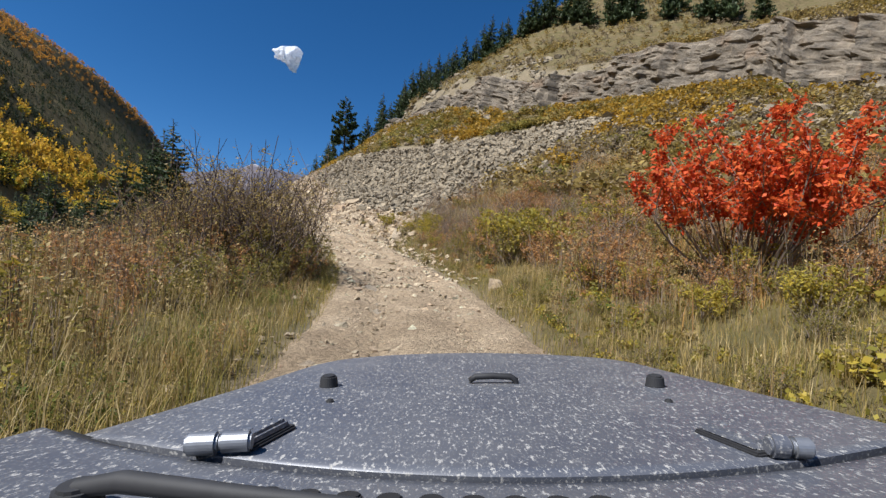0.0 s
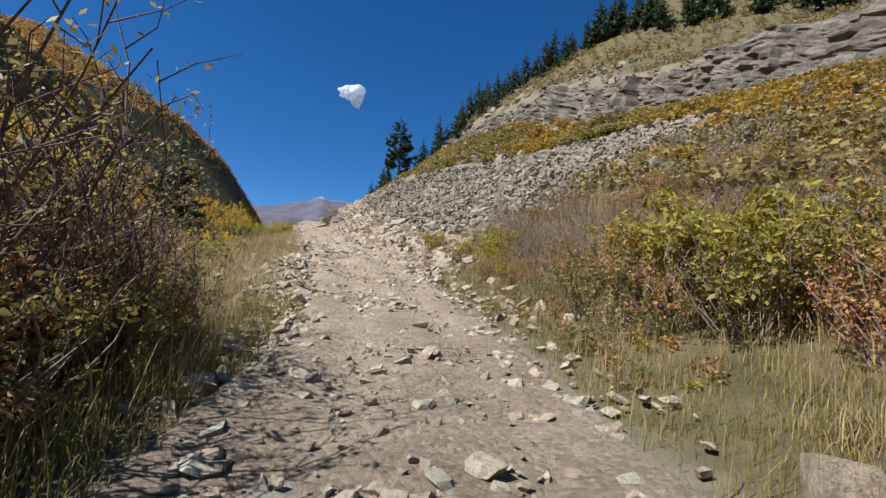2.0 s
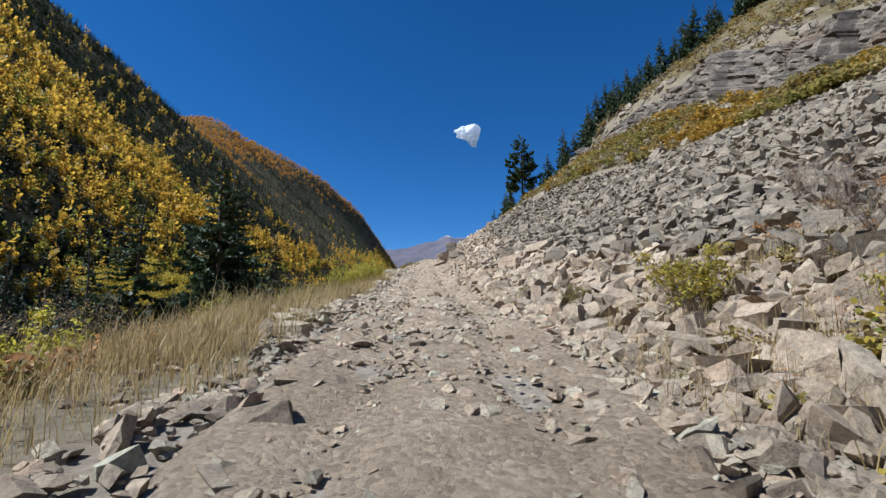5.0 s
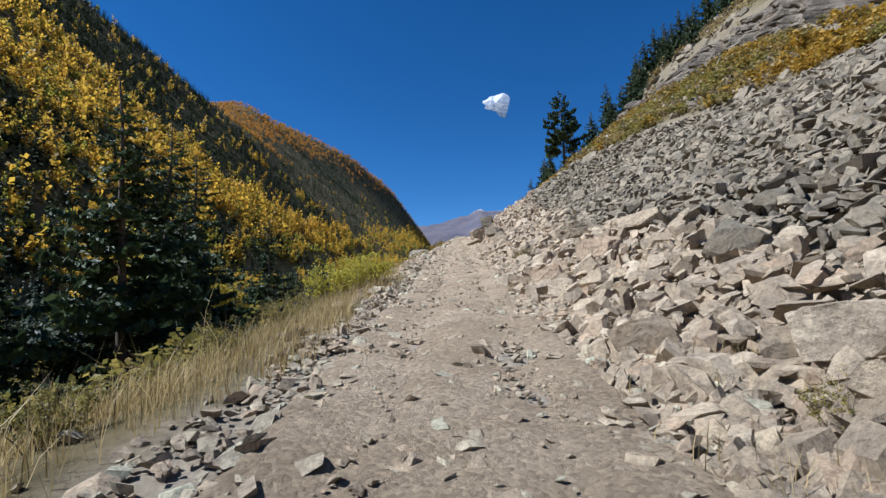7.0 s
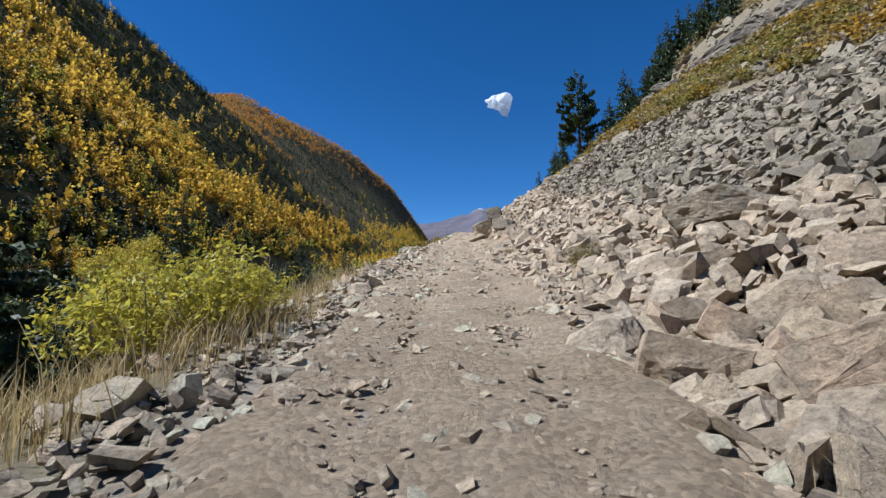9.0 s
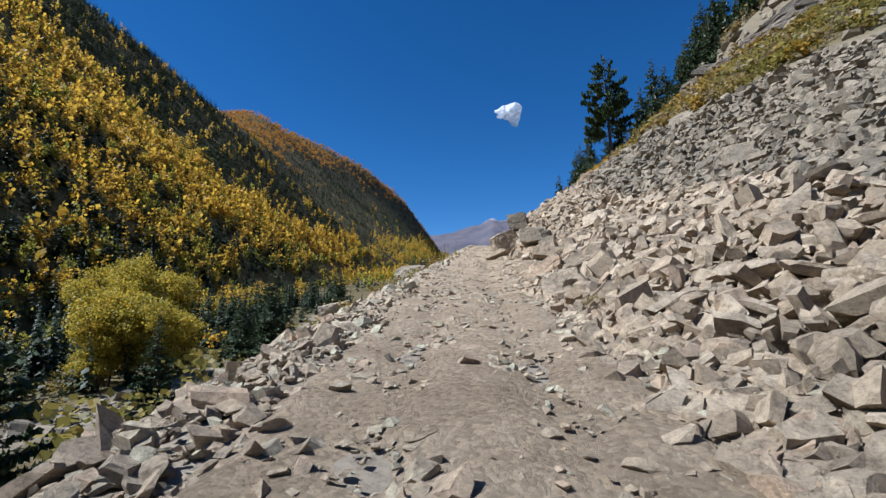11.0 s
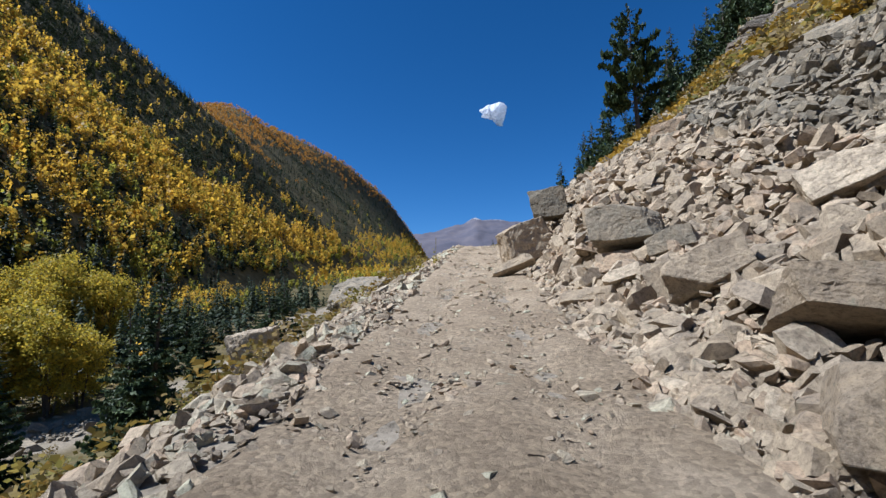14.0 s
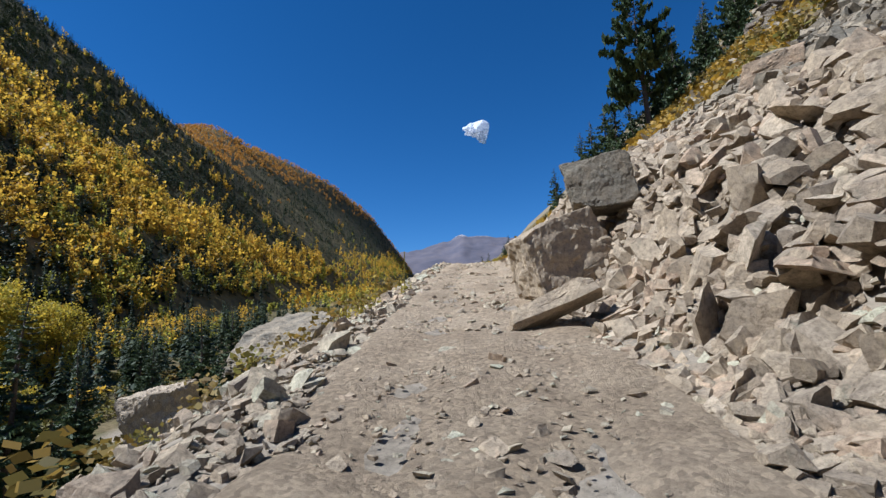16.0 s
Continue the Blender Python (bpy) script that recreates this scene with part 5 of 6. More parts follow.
def aspen(seed, tall, wide, label, leaf):
    g = np.random.default_rng(seed)
    ob = tagged(new("aspen_tree"), label, "aspen tree", "aspens in the valley")
    limbs, cen = [], []
    for k in range(5):
        a = g.uniform(0, 6.28)
        top = np.array([np.cos(a) * wide * 0.3 * g.random(), np.sin(a) * wide * 0.3 * g.random(), tall * g.uniform(0.7, 0.95)])
        t = np.linspace(0, 1, 6)[:, None]
        L = top * t + np.array([np.cos(a), np.sin(a), 0]) * 0.3 + g.normal(0, 0.12, (6, 3)) * t
        limbs.append(tube(L, np.linspace(tall * 0.012, 0.02, 6), 5))
        for j in range(11):
            f = g.uniform(0.2, 1.0)
            b = g.uniform(0, 6.28)
            q = L[0] + (L[-1] - L[0]) * f
            e = q + np.array([np.cos(b), np.sin(b), 0.45]) * wide * g.uniform(0.15, 0.36) * (1.15 - 0.6 * f)
            limbs.append(tube(np.stack([q, (q + e) / 2 + [0, 0, 0.1], e]), [0.05, 0.035, 0.015], 3))
            cen.append(e)
    part("trunk", mesh_np("trunk", *join(limbs), m_bark), None, ob)
    cen = np.array(cen)
    n = int(950 * wide)
    P = cen[g.integers(0, len(cen), n)] + g.normal(0, wide * 0.058, (n, 3)) * np.array([1, 1, 0.8])
    P[:, 2] = np.maximum(P[:, 2], 0.3)
    part("crown", mesh_np("crown", *leaves_at(P, 0.27, g, 0.2, 0.95), leaf), None, ob)
    return ob


def build_trees():
    def stand(ob, x, y, yaw=0, size=1.0, sink=0.1):
        return put_on(ob, x, y, yaw, size, sink, True)

    pine = stand(conifer(60, 16.0, "tall ragged dark-green pine standing on the skyline", True, "pine tree"), -29.6, 131.5, 0, 1.08)
    sp1 = conifer(61, 11.0, "dark-green spruce on the rocky hillside")
    sp2 = conifer(62, 11.5, "dense dark spruce below the road", dense=1.9)
    stand(sp1, -25.0, 165.0, 0, 1.35)
    tagged(sp1, group="spruces of the hillside")
    tagged(sp2, group="spruces of the valley")
    g = np.random.default_rng(9)
    for x, y, k in [(-31.5, 140, 0.62), (-34.5, 138, 0.8), (-36.5, 142, 0.75), (-38.8, 150, 0.8), (-41, 156, 0.7), (-42.5, 146, 0.55), (-45, 160, 0.8),
                    (-15, 160, 1.1), (-11, 168, 1.2), (-19, 172, 1.2), (-4, 163, 1.0), (2, 158, 1.1), (8, 160, 1.2), (13, 152, 1.0), (19, 150, 1.1), (25, 146, 1.2),
                    (31, 143, 1.1), (36, 138, 1.2), (41, 132, 1.1), (46, 128, 1.2), (28, 150, 1.2), (16, 162, 1.2), (52, 122, 1.0), (-23, 150, 0.5), (60, 118, 1.2), (70, 112, 1.2), (-19, 141, 0.8), (-15, 138, 0.95), (-10, 136, 0.8), (-6, 131, 0.7), (-22, 146, 0.9),
                    (-13, 163, 1.3), (-7, 165, 1.3), (-1, 160, 1.3), (5, 160, 1.2), (10, 157, 1.3), (22, 148, 1.3), (34, 141, 1.3), (43, 130, 1.3), (-17, 152, 1.1), (-9, 150, 1.0), (-2, 145, 0.9), (-26, 143, 0.9), (-29, 136, 0.7), (-33, 134, 0.65), (56, 126, 1.3), (64, 116, 1.3), (48, 136, 1.3)]:
        put_on(sp1, x, y, g.uniform(0, 360), k * g.uniform(0.85, 1.1))
    stand(sp2, -25.0, 45.5, 0, 1.0, 0.2)
    for x, y, k in [(-28, 48.6, 1.0), (-29, 50, 0.9), (-31, 52, 1.15), (-36, 46, 1.2), (-30, 39, 0.85), (-41, 57, 1.1), (-37, 62, 1.0), (-56, 66, 1.2),
                    (-58, 92, 1.1), (-70, 98, 1.2), (-75, 90, 1.0), (-82, 108, 1.1), (-90, 112, 1.0), (-66, 112, 1.0), (-98, 126, 1.1), (-45, 50, 1.1), (-52, 58, 1.0), (-60, 104, 0.9), (-74, 118, 0.9), (-84, 128, 1.0), (-50, 52, 1.2), (-56, 58, 1.3), (-48, 46, 1.2), (-60, 52, 1.3), (-54, 47, 1.2), (-40, 43, 1.1), (-27.5, 42.5, 0.95), (-108, 132, 1.1), (-120, 138, 1.2)]:
        put_on(sp2, x, y, g.uniform(0, 360), k * g.uniform(0.9, 1.1), 0.2)
    gold = aspen(70, 11, 8, "round golden-green aspen by the creek", m_aspen_near)
    stand(gold, -100, 101, 0, 1.35)
    for x, y, k in [(-150, 128, 1.8), (-158, 134, 1.95), (-166, 138, 1.8), (-146, 136, 1.6), (-170, 128, 1.7), (-160, 122, 1.6), (-178, 136, 1.6), (-140, 122, 1.4), (-97, 104, 1.3), (-103, 99, 1.35), (-100, 109, 1.15), (-107, 104, 1.2),  (-100, 96, 1.2)]:
        put_on(gold, x, y, g.uniform(0, 360), k * g.uniform(0.9, 1.1))
    # trees where the road passes over the rise
    for x, y, k in [(-51.5, 152, 0.5), (-56, 155, 0.5), (-62, 168, 0.6), (-48.5, 140, 0.38), (-47.6, 137.5, 0.33)]:
        put_on(sp1, x, y, 30 * k, k)
    for x, y, k in [(-49.2, 138.5, 0.26), (-50.6, 141, 0.24), (-52.6, 146, 0.3), (-55, 150, 0.34), (-57, 157, 0.36), (-60, 160, 0.36)]:
        put_on(gold, x, y, 400 * k, k)


def build_hill_brush():
    """Brush between the scree and the cliff, and over the hillside."""
    g = np.random.default_rng(15)
    slots = (0, 0, 0, 1, 1, 2)
    protos = [clump_proto(k, 34, 0.165, 0.8, c) for k, c in enumerate(slots)] + [clump_proto(30 + k, 64, 0.105, 0.8, c) for k, c in enumerate(slots)]
    n = 9200
    s, u = np.where(g.random(n) < 0.45, g.uniform(5, 60, n), g.uniform(-10, 175, n)), 3 + 110 * g.random(n) ** 1.4
    x, y = on_road(s, u)
    uc = cliff_foot(s)
    p = wobble(x, y, 9.0, 30)
    above = u > np.maximum(talus_top(s) + 0.5, 4.0)
    rock = (u > uc - 1) & (u < uc + 4)
    ok = above & (~rock | (g.random(n) < 0.15)) & (p > -0.5) & ((s > 30) | (u > 12)) & ~((u < 30) & (s > 118) & (p < 0.1))
    s, u, x, y, p = s[ok], u[ok], x[ok], y[ok], p[ok]
    n = len(s)
    tone = wobble(x, y, 14.0, 31) + g.normal(0, 0.25, n) + 0.7 * (u > cliff_foot(s) - 9) * (u < cliff_foot(s) + 2) * (s > 30)
    which = np.where(tone > 0.3, 3 + g.integers(0, 2, n), np.where(tone < -0.2, 5, g.integers(0, 3, n)))
    which = which + 6 * ((u < 26) & (s > 25))
    h = g.uniform(0.8, 2.3, n) * np.interp(s, [0, 40, 160], [1.1, 1.0, 1.25])
    wd = h * g.uniform(0.85, 1.45, n)
    at = np.stack([x, y, height(x, y) - 0.1], 1)
    V, F, S = scatter(protos, which, turns(g.uniform(0, 6.28, n)), np.stack([wd, wd, h], 1), at)
    tagged(new("hillside_brush", mesh_np("hillside_brush", V, F, [m_brush, m_gold_brush, m_straw_brush], slots=S)), "brown, straw and golden brush on the hillside", "brush", kind="stuff")
    # willows on the valley floor and down the outer slope
    n = 4200
    s, u = g.uniform(-10, 190, n), -4.5 - 95 * g.random(n) ** 1.3
    x, y = on_road(s, u)
    p = wobble(x, y, 8.0, 33)
    d = np.stack([x, y], 1) - ORIGIN
    w = d @ LEFT
    ok = (p > -0.25) & (np.abs(w - 44) > 5) & ((s > 16) | (u < -13))
    x, y, u = x[ok], y[ok], u[ok]
    n = len(x)
    tone = wobble(x, y, 16.0, 34) + g.normal(0, 0.25, n)
    which = np.where(tone > 0.35, 3 + g.integers(0, 2, n), np.where(tone < 0.15, 5, g.integers(0, 3, n)))
    which = which + 6 * (u > -45)
    h = g.uniform(0.6, 1.6, n) * np.interp(y, [15, 40], [0.6, 1.0]) * np.interp(u, [-60, -20], [2.0, 1.0])
    wd = h * g.uniform(1.0, 1.7, n)
    at = np.stack([x, y, height(x, y) - 0.1], 1)
    V, F, S = scatter(protos, which, turns(g.uniform(0, 6.28, n)), np.stack([wd, wd, h], 1), at)
    tagged(new("valley_brush", mesh_np("valley_brush", V, F, [m_brush, m_gold_brush, m_olive_leaf], slots=S)), "olive and brown willow brush below the road", "brush", kind="stuff")


def build_low_brush():
    """Knee-high leafy growth over both verges."""
    g = np.random.default_rng(18)
    tones = (m_brown_leaf, m_olive_leaf, m_yellow_leaf, m_brush, m_green_leaf)
    protos = [clump_proto(40 + k, 64, 0.15, 0.9, k % 4) for k in range(8)] + [clump_proto(50, 64, 0.16, 0.8, 4)]
    n = 2900
    s, u = g.uniform(1, 34, n), np.where(g.random(n) < 0.6, 2.5 + 11 * g.random(n) ** 1.4, -2.4 - 8 * g.random(n))
    x, y = on_road(s, u)
    lump = wobble(x, y, 2.6, 71)
    ok = (lump > -0.12) & ((u > 0) | ((s > 3) & (s < 20)) | (u < -4)) & ~((s > 27) & (u > 0) & (u < 9) & (g.random(n) < 0.75))
    s, u, x, y, lump = s[ok], u[ok], x[ok], y[ok], lump[ok]
    n = len(s)
    tone = wobble(x, y, 3.4, 72) + g.normal(0, 0.22, n) + np.where((u > 0) & (s < 15), 0.26, 0.0)
    which = np.where(tone < -0.12, 0, np.where(tone < 0.12, 3, np.where(tone < 0.34, 1, 2))) + 4 * g.integers(0, 2, n)
    which = np.where((s < 13) & (u < -2) & (u > -4.2) & (g.random(n) < 0.75), 8, which)
    h = g.uniform(0.22, 0.6, n) * (0.8 + 0.8 * np.clip(lump, 0, 1)) * np.interp(np.abs(u), [2.4, 4.5], [0.55, 1.0])
    wd = h * g.uniform(0.8, 1.3, n)
    at = np.stack([x, y, height(x, y) - 0.05], 1)
    V, F, S = scatter(protos, which, turns(g.uniform(0, 6.28, n)), np.stack([wd, wd, h], 1), at)
    tagged(new("low_brush", mesh_np("low_brush", V, F, list(tones), slots=S)), "knee-high russet, olive and yellowing plants on the verges", "undergrowth", kind="stuff")


def forb_proto(seed, stems, tall, leaves, size, spread=0.35, wood=0, leaf=1, seedheads=0):
    """A weed of several thin stalks with leaves along them: stalks and leaves as quads."""
    g = np.random.default_rng(seed)
    Vs, Ss, tips = [], [], []
    for k in range(stems):
        a, out = g.uniform(0, 6.28), spread * g.uniform(0.2, 1.0)
        d = np.array([np.cos(a), np.sin(a), 0])
        h = tall * g.uniform(0.55, 1.0)
        p0, p2 = d * 0.08, d * out * h + np.array([0, 0, h])
        p1 = (p0 + p2) / 2 + np.array([0, 0, 0.10 * h])
        side = np.array([-np.sin(a + 0.8), np.cos(a + 0.8), 0]) * 0.0034
        for q0, q1, w0, w1 in ((p0, p1, 1.0, 0.8), (p1, p2, 0.8, 0.35)):
            Vs += [q0 - side * w0, q0 + side * w0, q1 + side * w1, q1 - side * w1]
            Ss.append(wood)
        tips.append((p0, p1, p2))
    n = leaves
    k, f = g.integers(0, stems, n), g.uniform(0.12, 1.0, n)[:, None]
    T = np.array(tips)[k]
    P = np.where(f < 0.5, T[:, 0] + (T[:, 1] - T[:, 0]) * f * 2, T[:, 1] + (T[:, 2] - T[:, 1]) * (f * 2 - 1)) + g.normal(0, size * 0.35, (n, 3))
    if seedheads:
        k = g.integers(0, stems, seedheads)
        P = np.concatenate([P, np.array(tips)[k, 2] - np.array([0, 0, 1.0]) * (g.random((seedheads, 1)) * 0.16 * tall) + g.normal(0, 0.014, (seedheads, 3))])
    LV, LF = leaves_at(P, size, g, 0.1, 0.42)
    V = np.concatenate([np.array(Vs), LV])
    return V, np.arange(len(V)).reshape(-1, 4), np.r_[np.array(Ss), np.full(len(P), leaf)]


def build_verge_weeds():
    """Waist-high weeds, forbs and dead stalks over both verges at the start of the drive."""
    g = np.random.default_rng(91)
    tones = [m_twig, m_olive_leaf, m_brown_leaf, m_yellow_leaf, m_green_leaf, m_grass, m_dark_twig]
    protos = [forb_proto(1, 9, 0.8, 70, 0.06, 0.35, 0, 1), forb_proto(2, 10, 0.9, 64, 0.055, 0.3, 0, 2), forb_proto(3, 8, 0.7, 60, 0.075, 0.4, 0, 3), forb_proto(4, 9, 0.5, 60, 0.07, 0.6, 5, 4),
              forb_proto(5, 12, 1.0, 16, 0.05, 0.22, 5, 5, 40), forb_proto(6, 9, 1.1, 26, 0.04, 0.25, 0, 2, 22), forb_proto(7, 9, 0.85, 70, 0.06, 0.35, 0, 1)]
    n = 3600
    s, u = g.uniform(1.5, 30, n), np.where(g.random(n) < 0.5, 2.2 + 9 * g.random(n) ** 1.3, -2.15 - 8.5 * g.random(n) ** 1.2)
    x, y = on_road(s, u)
    lump = wobble(x, y, 1.7, 93)
    ok = (lump > -0.2) & ((u > 0) | (s < 19) | (u < -5)) & ~((u > 0) & (u < 4.2) & (s < 15) & (g.random(n) < 0.55)) & ((s < 22) | (u < 0) | (g.random(n) < 0.5))
    s, u, x, y, lump = s[ok], u[ok], x[ok], y[ok], lump[ok]
    n = len(s)
    tone = wobble(x, y, 3.0, 94) + g.normal(0, 0.28, n)
    kind = np.select([tone < -0.34, tone < -0.24, tone < 0.12, tone < 0.26, tone < 0.38], [1, 5, 4, 0, 6], 2)
    kind = np.where((np.abs(u) < 3.6) & (g.random(n) < 0.5), np.where(g.random(n) < 0.6, 3, 0), kind)
    k = g.uniform(0.7, 1.5, n) * np.interp(np.abs(u), [2.2, 3.4, 5.0], [0.5, 0.95, 1.2]) * (0.85 + 0.5 * np.clip(lump, 0, 1)) * np.where(s < 5, 0.75, 1.0)
    at = np.stack([x, y, height(x, y) - 0.03], 1)
    V, F, S = scatter(protos, kind, turns(g.uniform(0, 6.28, n)), np.stack([k, k, k], 1), at)
    tagged(new("verge_weeds", mesh_np("verge_weeds", V, F, tones, slots=S)), "waist-high olive, russet and straw-coloured weeds on the verges", "weeds", kind="stuff")


def build_gold_strip():
    """Ochre brush between the top of the scree and the cliff."""
    g = np.random.default_rng(97)
    protos = [clump_proto(70 + k, 46, 0.17, 0.8, k % 3) for k in range(6)]
    n = 2100
    s = g.uniform(30, 140, n)
    lo, hi = talus_top(s) + 0.4, cliff_foot(s) + 1.0
    u = lo + (hi - lo) * g.random(n)
    x, y = on_road(s, u)
    ok = (wobble(x, y, 8.0, 98) > -0.3) & (hi > lo)
    x, y = x[ok], y[ok]
    n = len(x)
    tone = wobble(x, y, 11.0, 99) + g.normal(0, 0.2, n)
    kind = np.where(tone > -0.1, 3 * g.integers(0, 2, n), np.where(tone > -0.3, 1 + 3 * g.integers(0, 2, n), 2 + 3 * g.integers(0, 2, n)))
    h = g.uniform(0.9, 2.2, n)
    wd = h * g.uniform(0.9, 1.5, n)
    V, F, S = scatter(protos, kind, turns(g.uniform(0, 6.28, n)), np.stack([wd, wd, h], 1), np.stack([x, y, height(x, y) - 0.1], 1))
    tagged(new("ochre_brush", mesh_np("ochre_brush", V, F, [m_ochre_leaf, m_brush, m_olive_leaf], slots=S)), "ochre and gold autumn brush below the cliff", "brush", kind="stuff")


m_ochre_leaf = leaf_material("ochre_brush_leaves", [(0.15, (0.20, 0.14, 0.03)), (0.5, (0.40, 0.25, 0.035)), (0.85, (0.52, 0.30, 0.035))], 0.4, 5.0, 0.5)
m_straw_brush = leaf_material("grey_straw_brush", [(0.15, (0.16, 0.125, 0.08)), (0.5, (0.30, 0.24, 0.155)), (0.85, (0.42, 0.34, 0.22))], 0.35, 4.0, 0.4)
m_gold_brush = leaf_material("golden_brush", [(0.15, (0.10, 0.09, 0.03)), (0.5, (0.22, 0.16, 0.035)), (0.85, (0.36, 0.21, 0.04))], 0.35, 5.0, 0.5)
build_shrubs()
build_grass()
build_woods()
build_trees()
build_hill_brush()
build_low_brush()
build_verge_weeds()
build_gold_strip()

# ---------- cliff, far mountain, cloud ----------
def cliff_material():
    m, nt, b = material("bedded_cliff_rock")
    geo = nt.nodes.new("ShaderNodeNewGeometry")
    mp = nt.nodes.new("ShaderNodeMapping")
    mp.inputs["Scale"].default_value = (0.5, 0.5, 0.9)
    nt.links.new(geo.outputs["Position"], mp.inputs["Vector"])
    beds = ramp(nt, noise_at(nt, 0.8, 6.0, 0.65, mp.outputs[0]), [(0.3, (0.08, 0.068, 0.054)), (0.45, (0.18, 0.15, 0.114)), (0.58, (0.26, 0.215, 0.16)), (0.72, (0.42, 0.35, 0.265))])
    rust = ramp(nt, noise_at(nt, 0.22, 4.0, 0.6), [(0.55, (0, 0, 0)), (0.7, (0.7, 0.7, 0.7))])
    c = mix(nt, rust, beds, (0.24, 0.16, 0.10))
    c = mix(nt, 0.6, c, ramp(nt, noise_at(nt, 3.0, 8.0, 0.75), [(0.35, (0.5, 0.5, 0.5)), (0.65, (1.15, 1.15, 1.12))]), "MULTIPLY")
    nt.links.new(c, b.inputs["Base Color"])
    b.inputs["Roughness"].default_value = 0.92
    bump(nt, b, noise_at(nt, 1.6, 10.0, 0.75), 1.0, 0.4)
    return m


def build_cliff():
    """A bedded cliff band along the hillside: ledges, blocks and joints."""
    ss = np.arange(-45, 235, 0.42)
    rows = 40
    k = np.arange(rows + 1)
    S, K = np.meshgrid(ss, k, indexing="ij")
    foot = cliff_foot(S) + 3.0 * wobble(S, S * 0, 14.0, 5)
    rise = np.interp(S, [-45, 30, 52, 77, 93, 115, 126, 150, 235], [7, 10, 10, 8, 7.5, 7, 5.5, 5, 4]) * (1 + 0.25 * wobble(S, S * 0, 13.0, 41))
    h = K / rows
    # beds of uneven thickness, each stepped back and broken along its length
    g = np.random.default_rng(6)
    tops = np.r_[0, 0.22, 0.45, 0.74, 1.0001]
    level = np.searchsorted(tops, np.clip(h + 0.05 * wobble(S, S * 0, 26.0, 42), 0, 1), "right") - 1
    out = 1.7 * tops[np.clip(level, 0, 3)] + 1.5 * h

    def broken(a, b):
        v = np.sin(a * 127.1 + b * 311.7) * 43758.5453
        return v - np.floor(v)

    # tall joints through all beds, blocks within a bed, chips within a block
    out += 2.6 * broken(np.floor((S + 2.0 * wobble(S, S * 0, 9.0, 50)) / 5.3), 3.0) - 1.2
    out += 1.3 * broken(np.floor((S + 17.3 * level + 1.2 * wobble(S, level * 3.1, 5.0, 49)) / (2.0 + level % 2)), level) - 0.6
    out += 0.6 * broken(np.floor((S + 0.4 * wobble(S, h * 9, 2.0, 45)) / 1.1), np.floor(h * rise / 0.8))
    out += 2.2 * wobble(S, S * 0, 15.0, 43) + 0.55 * wobble(S, h * 20, 1.3, 46, 3)
    U = foot - 0.8 + out
    X, Y = on_road(S, U)
    s2, u2, zr = along(X, Y)
    fx, fy = on_road(S, foot - 1.2)
    Z = height(fx, fy) - 1.2 + (rise + 1.4) * h + 0.25 * wobble(S, h * 20, 2.0, 48)
    # the last rows run back into the hillside
    bx, by = on_road(S[:, -1:], U[:, -1:] + np.array([[1.0, 3.0]]))
    bz = np.stack([Z[:, -1] + 0.3, np.minimum(Z[:, -1], height(bx[:, 1], by[:, 1])) - 1.0], 1)
    X, Y, Z = np.concatenate([X, bx], 1), np.concatenate([Y, by], 1), np.concatenate([Z, bz], 1)
    n, m = X.shape
    idx = np.arange(n * m).reshape(n, m)
    F = np.stack([idx[:-1, :-1], idx[:-1, 1:], idx[1:, 1:], idx[1:, :-1]], -1).reshape(-1, 4)
    me = mesh_np("cliff", np.stack([X, Y, Z], -1).reshape(-1, 3), F, cliff_material())
    tagged(new("cliff", me), "banded grey and tan cliff of broken ledges above the brush", "cliff", kind="structure")


